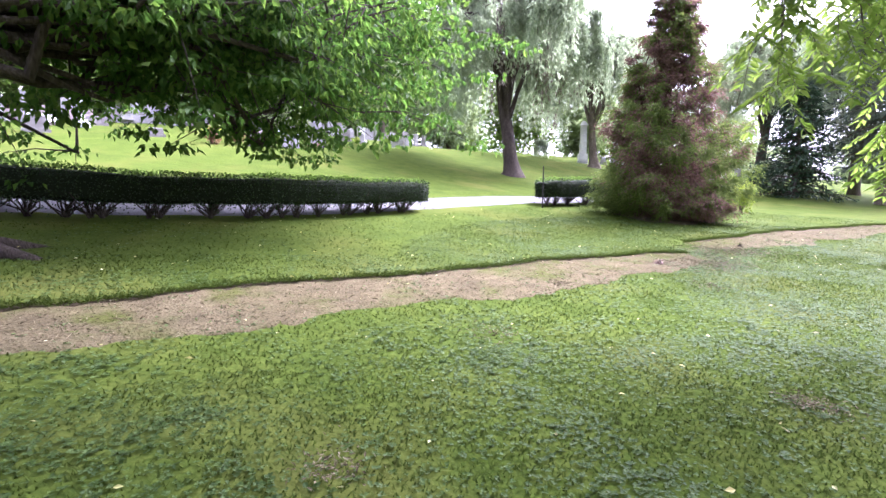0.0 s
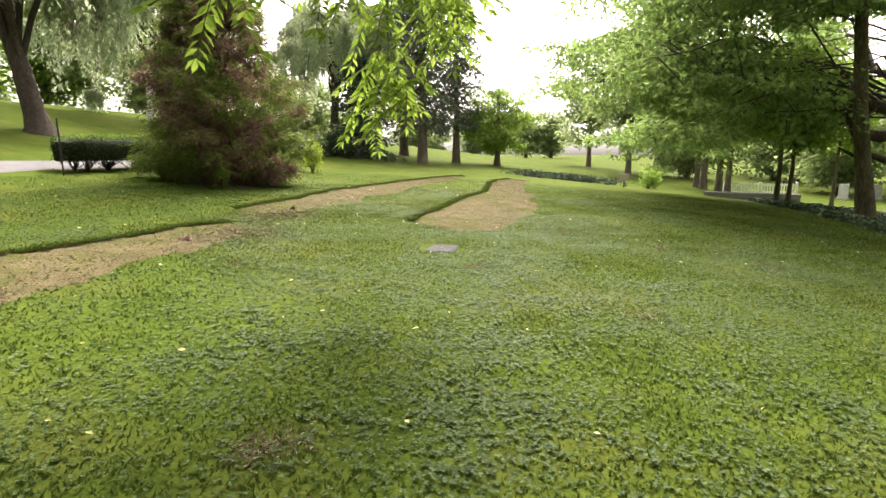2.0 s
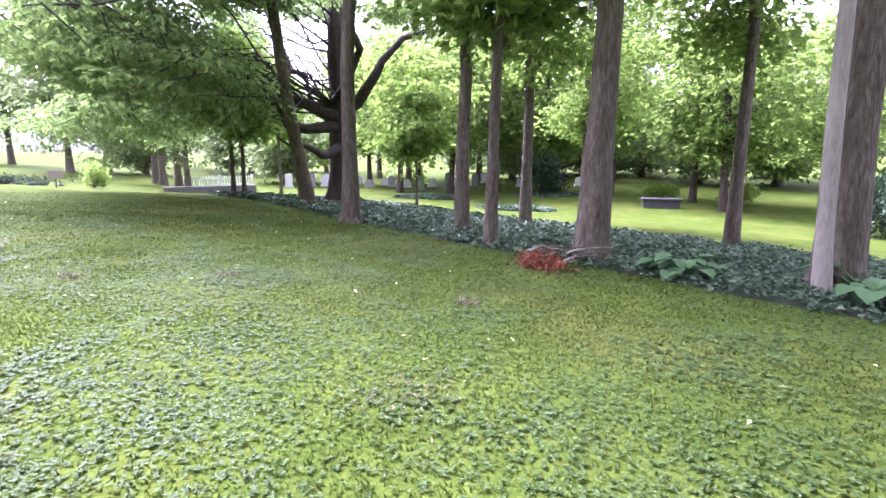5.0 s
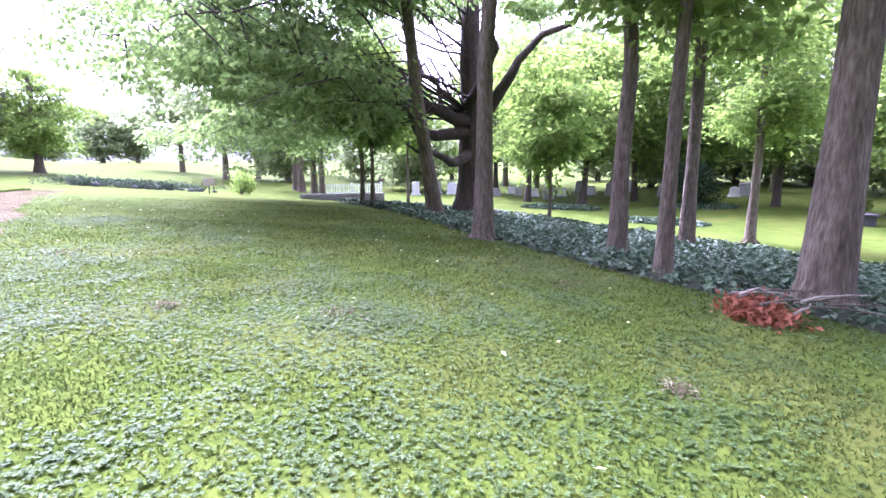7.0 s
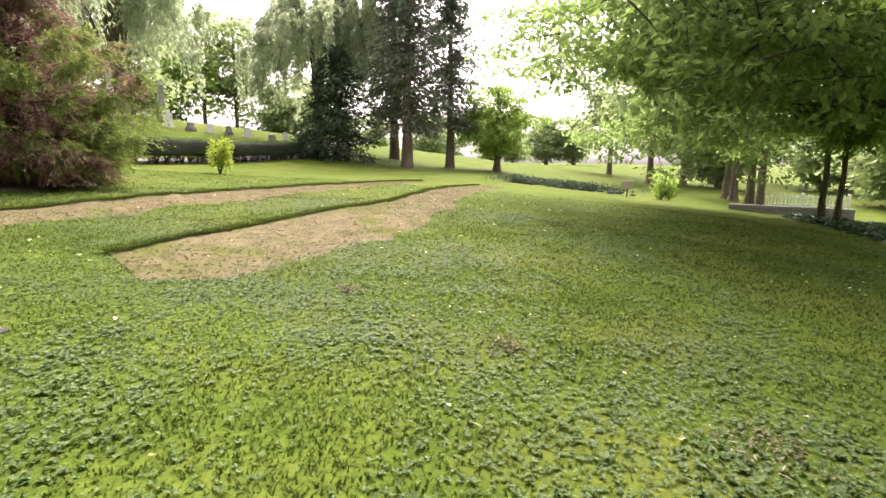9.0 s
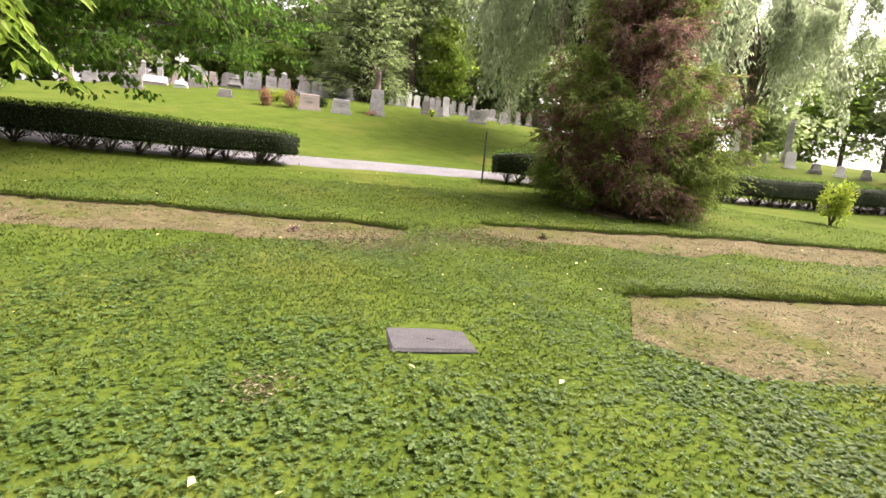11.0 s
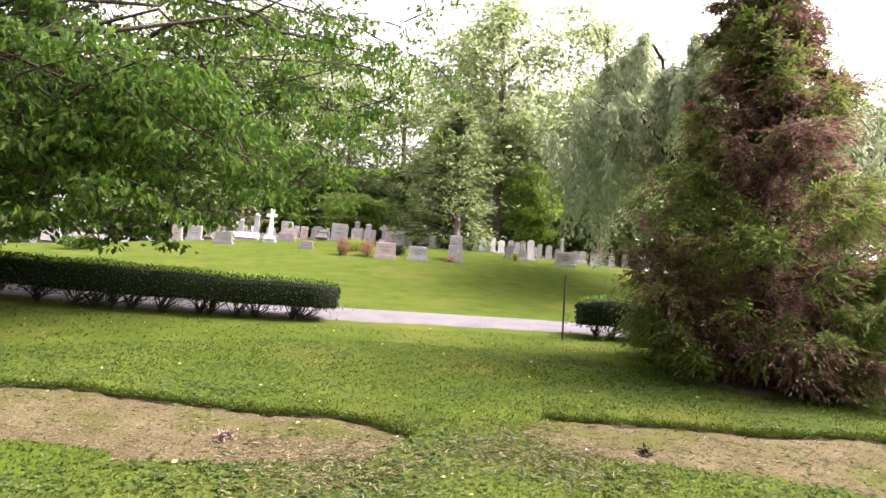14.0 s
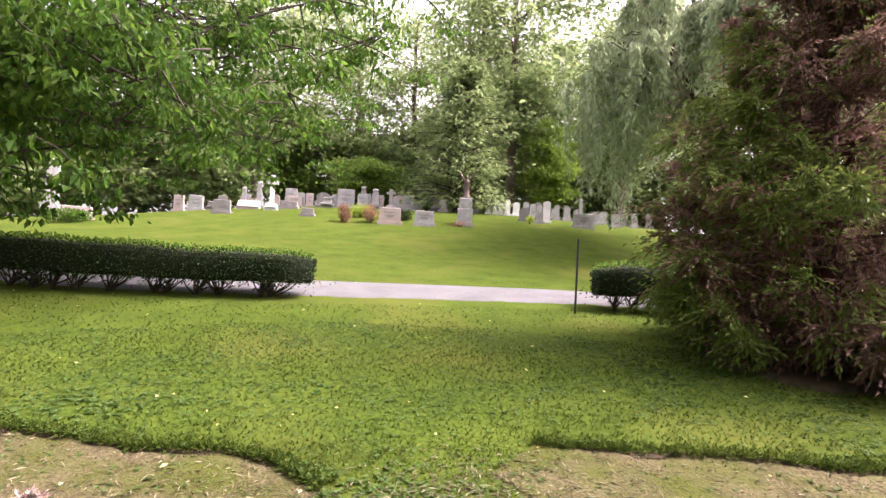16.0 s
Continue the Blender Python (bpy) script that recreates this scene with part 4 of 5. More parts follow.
for a, b, n in tips:
    a, b = np.array(a) - org, np.array(b) - org
    near = bough[np.argmin(np.linalg.norm(bough - a, axis=1))]
    path = np.concatenate([[near], limb_path(rng, a, b, 0.0, 6, 0.3)])
    wood.tube(path, np.linspace(0.022, 0.005, 7), 5)
    for k in range(n):
        f = 1 - 0.95 * rng.random() ** 1.3
        q = np.array([np.interp(f * 5, np.arange(6), path[1:, c]) for c in range(3)])
        ang = rng.random() * 6.28
        q = q + rng.normal(size=3) * 0.16
        d = np.array([math.cos(ang), math.sin(ang), rng.uniform(-0.9, -0.1)])
        L = rng.uniform(0.32, 0.5)
        t = np.linspace(0.12, 1, 9)
        rach = q + d * L * t[:, None] + np.array([0, 0, -0.16]) * (t ** 2)[:, None]
        wood.tube(np.concatenate([[q], rach[::4]]), [0.004] * 4, 3)
        side = np.cross(d, (0, 0, 1.0))
        side /= np.linalg.norm(side)
        at = np.concatenate([rach, rach, rach[-1:]])
        al = np.concatenate([side * 0.8 + d * 0.5 + rng.normal(size=(9, 3)) * 0.12, -side * 0.8 + d * 0.5 + rng.normal(size=(9, 3)) * 0.12, d[None]])
        al[:, 2] -= 0.35
        green.leaves(at, al, rng.uniform(0.12, 0.18, 19), rng.uniform(0.042, 0.06, 19), rng)
# its high crown, unseen, added and widened to shade the start of the walk
m = 60000
d = rng.normal(size=(m, 3))
d /= np.linalg.norm(d, axis=1)[:, None]
at = np.array([4.8, 7.4, 9.8]) + d * np.array([9.5, 8.0, 2.3]) * (rng.random(m) ** 0.4)[:, None] * (1 + 0.15 * np.sin(d[:, 0] * 9) * np.sin(d[:, 1] * 8))[:, None]
green.leaves(at, rng.normal(size=(m, 3)) - (0, 0, 0.4), rng.uniform(0.2, 0.34, m), rng.uniform(0.09, 0.15, m), rng)
# limbs that carry the added shade crown
for k in range(14):
    a = 6.28 * k / 14
    wood.tube(limb_path(rng, (0.4, 0.5, 6.5 + 0.15 * k), (4.8 + 7.5 * math.cos(a), 7.4 + 6 * math.sin(a), 9.6 + rng.normal() * 0.6), 0.5, 8, 0.8), np.linspace(0.09, 0.01, 8), 6)
part("crown", green, COMPOUND, walnut)
part("trunk", wood, BARK, walnut, smooth=True)


# ---- graves ----
def gravestone(kind, x, y, w, h, mat, turn=None):
    turn = 42 if turn is None else turn
    looks = {"slab": "wide rectangular", "round": "upright round-topped", "pillar": "tall squared", "cross": "standing cross", "slant": "low slanted"}[kind]
    tone = {"grey_granite": "grey granite", "dark_granite": "dark weathered granite", "pink_granite": "pinkish granite", "white_marble": "white marble"}[mat.name]
    g = thing("gravestone", x, y, f"{looks} {tone} gravestone on the grass slope", "gravestone", f"{looks} gravestones", turn=turn)
    d = max(0.16, min(0.3, w * 0.28))
    part("plinth", Shape().box((-w / 2 - 0.08, -d / 2 - 0.08, -0.1), (w / 2 + 0.08, d / 2 + 0.08, 0.14), bevel=0.015), mat, g)
    z0 = 0.14
    if kind == "slab":
        s = Shape().box((-w / 2, -d / 2, z0), (w / 2, d / 2, h), bevel=0.025, taper=0.97)
        part("tablet", s, mat, g)
        bars = Shape()
        for k, f in enumerate((0.62, 0.4, 0.3)):
            if h > 0.6:
                z = z0 + (h - z0) * f
                bars.box((-w * (0.3 - 0.07 * k), -d / 2 - 0.006, z), (w * (0.3 - 0.07 * k), -d / 2 + 0.01, z + 0.05 * h))
        if bars.n:
            part("inscription", bars, GRANITE_DARK, g, "worn carved lettering")
    elif kind == "slant":
        v = [(-w / 2, -d, z0), (w / 2, -d, z0), (w / 2, d, z0), (-w / 2, d, z0), (-w / 2, 0.02, h), (w / 2, 0.02, h), (w / 2, d, h), (-w / 2, d, h)]
        part("tablet", Shape().add(v, [(0, 1, 5, 4), (1, 2, 6, 5), (2, 3, 7, 6), (3, 0, 4, 7), (4, 5, 6, 7)]), MARBLE, g)
    elif kind == "round":
        a = np.linspace(0, math.pi, 9)
        top = h - w * 0.3
        prof = [(w / 2, z0)] + [(w / 2 * math.cos(q), top + w * 0.3 * math.sin(q)) for q in a] + [(-w / 2, z0)]
        n = len(prof)
        d2 = d * 0.35
        v = [(px, -d2, pz) for px, pz in prof] + [(px, d2, pz) for px, pz in prof] + [(0, -d2, z0), (0, d2, z0)]
        s = Shape().add(v, [(k, n + k, n + k + 1, k + 1) for k in range(n - 1)]).add(v, [(k, k + 1, 2 * n) for k in range(n - 1)] + [(n + k + 1, n + k, 2 * n + 1) for k in range(n - 1)])
        part("tablet", s, mat, g)
    elif kind == "pillar":
        part("step", Shape().box((-w / 2, -w / 2, z0), (w / 2, w / 2, z0 + h * 0.18), bevel=0.02), mat, g)
        part("shaft", Shape().box((-w * 0.36, -w * 0.36, z0 + h * 0.18), (w * 0.36, w * 0.36, h * 0.9), taper=0.86, bevel=0.015), mat, g)
        part("cap", Shape().box((-w * 0.42, -w * 0.42, h * 0.9), (w * 0.42, w * 0.42, h), taper=0.35), mat, g)
    else:
        part("step", Shape().box((-w * 0.55, -w * 0.45, z0), (w * 0.55, w * 0.45, z0 + h * 0.12), taper=0.8, bevel=0.02), mat, g)
        t = w * 0.2
        part("shaft", Shape().box((-t, -t * 0.8, z0 + h * 0.12), (t, t * 0.8, h), taper=0.85, bevel=0.012), mat, g)
        part("crossbar", Shape().box((-w * 0.55, -t * 0.7, h * 0.74), (w * 0.55, t * 0.7, h * 0.74 + t * 1.7), bevel=0.012), mat, g)
    return g


DARK, GREY, PINK = GRANITE_DARK, GRANITE, GRANITE_PINK
FRONT_ROW = [
    ("slab", -21.4, 22.4, 0.94, 0.75, DARK), ("slant", -23.2, 25.0, 1.23, 0.51, PINK), ("cross", -21.5, 25.5, 0.62, 2.12, MARBLE), ("slab", -21.9, 27.0, 1.08, 0.46, DARK),
    ("slab", -17.4, 25.2, 0.68, 0.45, DARK), ("slab", -12.7, 26.9, 1.11, 0.84, PINK), ("slab", -11.4, 28.1, 1.0, 0.76, GREY), ("slab", -6.5, 36.6, 1.13, 0.85, GREY),
    ("round", -9.8, 35.4, 0.55, 0.83, DARK), ("round", -8.8, 35.5, 0.47, 0.68, GREY), ("round", -8.9, 36.6, 0.45, 1.3, MARBLE), ("cross", -17.9, 32.0, 0.56, 1.4, DARK),
]
BACK_ROW = [
    ("slab", -22.3, 31.9, 1.21, 1.3, GREY), ("slab", -23.6, 31.4, 0.91, 0.8, GREY), ("pillar", -20.8, 32.2, 0.51, 1.55, DARK), ("pillar", -20.0, 32.6, 0.59, 1.4, GREY),
    ("slab", -25.0, 29.2, 0.81, 1.3, GREY), ("pillar", -27.0, 26.8, 0.36, 1.5, GREY), ("pillar", -26.4, 27.6, 0.46, 1.9, GREY), ("slab", -27.2, 25.4, 0.57, 0.9, DARK), ("slab", -28.0, 24.0, 0.93, 1.0, GREY),
    ("round", -16.1, 35.2, 0.43, 0.9, GREY), ("round", -14.9, 37.5, 0.36, 1.05, GREY),
]
WHITE_ROW = [(-14.8, 38.8, 0.32, 1.2), (-14.3, 39.1, 0.4, 1.05), (-14.0, 39.3, 0.36, 0.9), (-13.6, 39.5, 0.4, 1.15), (-13.1, 39.9, 0.48, 1.0)]
GREY_ROW = [(-12.0, 39.4, 0.43, 1.05), (-11.6, 39.6, 0.43, 0.95), (-10.9, 39.3, 0.4, 0.9), (-9.7, 39.5, 0.36, 1.0), (-9.1, 39.8, 0.4, 0.9), (-7.0, 39.6, 0.51, 0.85), (-5.9, 40.1, 0.54, 0.85)]
for row in FRONT_ROW + BACK_ROW:
    gravestone(*row[:5], row[5])
for x, y, w, h in WHITE_ROW:
    gravestone("round", x, y, w, h, MARBLE)
for x, y, w, h in GREY_ROW:
    gravestone("round", x, y, w, h, GREY)
gravestone("pillar", -8.6, 40.8, 0.3, 1.6, GREY)
rng = np.random.default_rng(70)
for k in range(26):
    f = k / 25
    gravestone(("slab", "round", "slab", "pillar")[k % 4], -30.5 + 13.5 * f + rng.normal() * 0.5, 24.5 + 10.5 * f + (k % 3) * 1.7 + rng.normal() * 0.5, rng.uniform(0.5, 1.1), rng.uniform(0.5, 1.15), (GREY, DARK, GREY, PINK)[rng.integers(0, 4)], 42 + rng.normal() * 3)
for k in range(10):
    gravestone("round", -12.4 + 0.85 * k + rng.normal() * 0.15, 40.6 + 0.25 * k + rng.normal() * 0.4, rng.uniform(0.4, 0.55), rng.uniform(0.7, 1.1), (GREY, DARK)[k % 2], 42 + rng.normal() * 3)
gravestone("pillar", 9.9, 49.0, 0.8, 3.9, MARBLE, 0)
gravestone("pillar", 13.5, 51.0, 0.6, 3.2, GREY, 0)
gravestone("pillar", -33.5, 17.5, 0.9, 4.0, GRANITE, 60)
gravestone("slab", -21.6, 15.7, 1.2, 0.62, PINK, 60)
rng = np.random.default_rng(71)
for k in range(22):
    gravestone("round" if k % 3 else "slab", 50 + rng.uniform(-3, 4), -16 + 1.25 * k + rng.uniform(-0.4, 0.4), rng.uniform(0.5, 0.9), rng.uniform(0.7, 1.2), (GREY, MARBLE)[k % 2], 90)
for k in range(9):
    gravestone("round" if k % 2 else "pillar", 12.0 + 1.5 * k, 49.5 - 0.35 * k + rng.uniform(-1, 1.5), rng.uniform(0.45, 0.7), rng.uniform(0.7, 1.3), (GREY, MARBLE)[k % 2], 10)

# monument with a figure on a pale pedestal
mon = thing("pedestal", -10.5, 30.4, "pale two-stage granite pedestal under a bronze figure", "pedestal", turn=36)
part("base", Shape().box((-0.48, -0.48, -0.15), (0.48, 0.48, 0.14), bevel=0.02), GRANITE, mon)
part("lower_block", Shape().box((-0.41, -0.41, 0.14), (0.41, 0.41, 0.85), bevel=0.03, taper=0.97), GRANITE, mon)
part("upper_block", Shape().box((-0.36, -0.36, 0.85), (0.36, 0.36, 1.42), bevel=0.03, taper=0.96), GRANITE, mon)
fig = Shape().tube([(0, 0, 0), (0, 0, 0.08), (0, 0, 0.12), (0.01, 0, 0.5), (0.0, 0, 0.85), (0, 0, 1.0), (0, 0, 1.05), (0, 0, 1.12), (0, 0, 1.2), (0, 0, 1.26)], [0.2, 0.22, 0.17, 0.16, 0.14, 0.17, 0.06, 0.08, 0.08, 0.01], 12)
for s in (-1, 1):
    fig.tube([(0.13 * s, 0, 0.98), (0.24 * s, -0.02, 1.12), (0.36 * s, 0, 1.36), (0.44 * s, 0.02, 1.5)], [0.055, 0.05, 0.045, 0.025], 8)
statue = new("statue", fig.mesh("statue", BRONZE, True))
statue.matrix_basis = pose(-10.5, 30.4, float(ground_z(-10.5, 30.4)) + 1.42, 0, 0, 36)
tagged(statue, "dark bronze figure with raised arms on a pedestal", "statue")


def shrub(name, label, x, y, r, h, mat, n, size, seed, category="shrub", group="", lumps_n=9, lift=0.0):
    rng = np.random.default_rng(seed)
    b = thing(name, x, y, label, category, group)
    wood = Shape()
    at, al = [], []
    for k in range(lumps_n):
        a, u = rng.random() * 6.28, math.sqrt(rng.random())
        c = np.array([r * 0.65 * u * math.cos(a), r * 0.65 * u * math.sin(a), h * (lift + (1 - lift) * rng.uniform(0.25, 0.8))])
        wood.tube([(0, 0, -0.05), c * 0.5 + (0, 0, 0.05), c], [0.02 + 0.01 * h, 0.015, 0.006], 5)
        m = n // lumps_n
        g = rng.normal(size=(m, 3))
        g /= np.linalg.norm(g, axis=1)[:, None]
        q = c + g * np.array([r * 0.45, r * 0.45, h * (1 - lift) * 0.3]) * rng.uniform(0.5, 1.1, m)[:, None]
        q[:, 2] = np.maximum(q[:, 2], 0.02)
        at.append(q)
        al.append(g + rng.normal(size=(m, 3)) * 0.5)
    part("stem", wood, BARK_DARK, b)
    at, al = np.concatenate(at), np.concatenate(al)
    part("foliage", Shape().leaves(at, al, rng.uniform(0.7, 1.2, len(at)) * size, rng.uniform(0.35, 0.6, len(at)) * size, rng), mat, b)
    return b


shrub("dry_bush", "reddish-brown dry bush before the graves", -14.6, 25.3, 0.5, 0.85, DRY_BUSH, 900, 0.11, 201, group="dry bushes")
shrub("dry_bush", "reddish-brown dry bush before the graves", -13.6, 26.4, 0.5, 0.9, DRY_BUSH, 900, 0.11, 202, group="dry bushes")
shrub("low_bush", "yellow-green low bush between gravestones", -15.6, 27.4, 0.6, 0.7, YELLOW_LEAF, 800, 0.12, 203)
shrub("box_bush", "dark clipped box bush by a gravestone", -13.3, 28.6, 0.55, 0.7, PRIVET, 900, 0.1, 204)
shrub("yellow_flowers", "clump of yellow flowers beside a gravestone", -8.9, 34.6, 0.3, 0.45, YELLOW_LEAF, 300, 0.1, 205, "flowers")
shrub("flower_border", "low reddish flowers round the foot of the pedestal", -10.35, 29.75, 0.62, 0.2, DRY_BUSH, 500, 0.07, 215, "flowers")
shrub("yellow_shrub", "bright yellow-green young shrub before the hedge", 11.5, 23.4, 0.48, 1.25, YELLOW_LEAF, 1100, 0.13, 206)
shrub("low_bush", "leafy low bush around a dark stone", -20.6, 15.2, 1.0, 0.5, MAPLE, 900, 0.16, 207)
shrub("evergreen_bush", "dark evergreen bush across the valley", 42.5, -10.2, 2.2, 3.0, YEW, 2600, 0.3, 208, group="evergreen bushes")
shrub("evergreen_bush", "dark evergreen bush across the valley", 24.5, -22.0, 2.6, 3.2, YEW, 2800, 0.3, 209, group="evergreen bushes")
shrub("round_bush", "rounded green bush across the valley", 38.5, -17.6, 1.3, 1.3, WOODS, 1500, 0.22, 210, group="round bushes")
shrub("round_bush", "rounded green bush across the valley", 36.5, -22.0, 1.3, 1.3, WOODS, 1500, 0.22, 211, group="round bushes")
shrub("dark_bush", "dark leafy bush at the hedge end", 21.4, 39.6, 1.6, 1.9, YEW, 1600, 0.22, 212)
shrub("pale_bush", "grey-green bush at the end of the hedge", 22.8, 41.5, 2.0, 2.2, WEEP, 1500, 0.25, 213)
shrub("low_bush", "small bush in the far lawn", 34.0, 18.4, 1.0, 1.5, WOODS, 900, 0.2, 214)

# iron post with a narrow plate seen edge-on
post = thing("iron_post", 1.5, 18.55, "slim dark iron post with a thin plate", "post", turn=22)
part("pole", Shape().tube([(0, 0, -0.3), (0, 0, 0.8), (0, 0, 1.58)], [0.024, 0.024, 0.024], 8).tube([(0, 0, 1.56), (0, 0, 1.6)], [0.03, 0.02], 8), IRON, post)

# flat stone marker in the lawn
slab = thing("flat_marker", 5.84, 6.85, "flat grey stone marker set flush in the lawn", "grave marker", turn=38)
part("stone", Shape().box((-0.33, -0.24, -0.08), (0.31, 0.24, 0.016), bevel=0.02), SLATE, slab)
part("socket", Shape().tube([(0, 0, 0.0), (0, 0, 0.02), (0, 0, 0.021)], [0.035, 0.035, 0.001], 10), IRON, slab)

# low bed of grey-green plants with stones on the far lawn
rng = np.random.default_rng(215)
bed = thing("planting_bed", 30.8, 23.0, "low grey planting bed edged with stones on the far lawn", "planting bed", z=0.0)
at = []
for k in range(70):
    f = rng.random()
    x, y = 28.4 + 4.8 * f + rng.normal() * 0.5, 25.6 - 5.2 * f + rng.normal() * 0.4
    z = float(ground_z(x, y))
    c = np.array([x - 30.8, y - 23.0, z])
    if k < 26:
        s = rng.uniform(0.12, 0.26)
        stones = Shape().tube([c + (0, 0, -0.08), c + (0, 0, 0.05), c + (0.02, 0, s * 0.7), c + (0.02, 0.02, s)], [s * 0.9, s, s * 0.7, s * 0.1], 7)
        part("stone", stones, SLATE, bed, smooth=True)
    at.append(c + rng.normal(size=(60, 3)) * np.array([0.4, 0.4, 0.1]) + (0, 0, 0.22))
at = np.concatenate(at)
part("groundcover", Shape().leaves(at, rng.normal(size=at.shape) + (0, 0, 0.4), rng.uniform(0.1, 0.22, len(at)), rng.uniform(0.04, 0.09, len(at)), rng), YEW, bed, "grey-green low plants")

# white fence and stone box across the lawn
fence = thing("white_fence", 42.3, 14.2, "low white picket fence beyond the lawn", "fence", turn=-42)
for k in range(3):
    part("post", Shape().box((-2.6 + 2.6 * k - 0.06, -0.06, -0.2), (-2.6 + 2.6 * k + 0.06, 0.06, 1.05), bevel=0.01), WHITE_PAINT, fence)
for z in (0.3, 0.8):
    part("rail", Shape().box((-2.6, -0.03, z), (2.6, 0.03, z + 0.09)), WHITE_PAINT, fence)
for k in range(26):
    x = -2.5 + 0.2 * k
    part("picket", Shape().box((x - 0.04, -0.055, 0.08), (x + 0.04, -0.032, 0.98)), WHITE_PAINT, fence)
tomb = thing("box_tomb", 35.2, -16.0, "low dark stone box tomb across the valley", "tomb", turn=70)
part("chest", Shape().box((-1.1, -0.45, -0.1), (1.1, 0.45, 0.5), bevel=0.02), SLATE, tomb)
part("lid", Shape().box((-1.2, -0.55, 0.5), (1.2, 0.55, 0.62), bevel=0.02), SLATE, tomb)

# low pale stone wall past the oak
low_wall = thing("low_stone_wall", 34.6, 11.8, "low pale grey stone wall beyond the oak", "wall", turn=112)
rng = np.random.default_rng(218)
at_x = -2.2
while at_x < 2.2:
    w = rng.uniform(0.5, 0.9)
    for z0, z1 in ((-0.2, 0.26), (0.262, 0.5)):
        part("stone", Shape().box((at_x, -0.2 + rng.uniform(-0.02, 0.02), z0), (at_x + w - 0.012, 0.2, z1 + rng.uniform(-0.02, 0.0)), bevel=0.02), GRANITE_DARK, low_wall)
    at_x += w

# ---- ivy bed under the trunks ----
IVY_FRONT = [(4.5, -6.4), (7.9, -4.2), (9.2, -3.25), (10.5, -2.35), (12.0, -1.15), (13.2, -0.15), (14.6, 0.65), (16.4, 1.9), (18, 3.0), (20.7, 4.6), (27, 8.6), (30, 10.6)]
IVY_BACK = [(3.0, -12), (10, -10.5), (16, -8.9), (18, -7.2), (22, -6), (25.8, -2.4), (27.5, -0.6), (31, 2.4), (33, 6.5)]
a, b = resample(IVY_FRONT, 0.2), resample(IVY_BACK, 0.2)
n = max(len(a), len(b))
a, b = (np.stack([np.interp(np.linspace(0, 1, n), np.linspace(0, 1, len(q)), q[:, k]) for k in range(2)], 1) for q in (a, b))
rng = np.random.default_rng(301)
a += rng.normal(size=a.shape) * 0.03
# dark sheet below the leaves, with their shade in its colour
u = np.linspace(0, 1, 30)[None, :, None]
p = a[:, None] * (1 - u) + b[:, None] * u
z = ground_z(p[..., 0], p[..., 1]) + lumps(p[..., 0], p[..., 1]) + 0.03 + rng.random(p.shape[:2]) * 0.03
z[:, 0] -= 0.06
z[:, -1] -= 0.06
tagged(new("ivy_bed", Shape().grid(np.concatenate([p, z[..., None]], -1)).mesh("ivy_bed", IVY_SOIL, True)), "soil under the ivy bed, coloured dark for the shade among the leaves", "ivy bed", kind="structure")
m = 52000
s, t = rng.random(m) * (n - 1.001), rng.random(m)
i = s.astype(int)
q = a[i] * (1 - t[:, None]) + b[i] * t[:, None] + rng.normal(size=(m, 2)) * 0.1
hgt = 0.05 + 0.12 * rng.random(m) + 0.06 * np.sin(q[:, 0] * 2.1) * np.sin(q[:, 1] * 2.7)
at = np.concatenate([q, (ground_z(q[:, 0], q[:, 1]) + np.maximum(hgt, 0.05))[:, None]], 1)
ang = rng.random(m) * 6.28
far = np.clip((q[:, 0] - 10) / 14, 0, 1)
size = rng.uniform(0.07, 0.12, m) * (1 + 0.8 * far)
tagged(new("ivy", Shape().leaves(at, np.stack([np.cos(ang), np.sin(ang), rng.normal(size=m) * 0.45 - 0.2], 1), size, size * 0.85, rng).mesh("ivy", IVY)), "glossy dark green ivy covering the ground", "ivy", kind="stuff")
for cx, cy, rx, ry, nn in ((40.0, -1.2, 1.2, 2.6, 2600), (33.3, -6.0, 1.2, 2.4, 2600), (42.6, -10.6, 1.6, 2.6, 1800)):
    th, uu = rng.random(nn) * 6.28, np.sqrt(rng.random(nn))
    q = np.stack([cx + rx * uu * np.cos(th), cy + ry * uu * np.sin(th)], 1)
    at = np.concatenate([q, (ground_z(q[:, 0], q[:, 1]) + 0.03 + 0.2 * rng.random(nn) * (1 - uu ** 3))[:, None]], 1)
    ang = rng.random(nn) * 6.28
    tagged(new("ivy_island", Shape().leaves(at, np.stack([np.cos(ang), np.sin(ang), rng.normal(size=nn) * 0.4], 1), rng.uniform(0.16, 0.28, nn), rng.uniform(0.12, 0.2, nn), rng).mesh("ivy_island", IVY)), "oval island of dark ivy in the valley lawn", "ivy", kind="stuff")


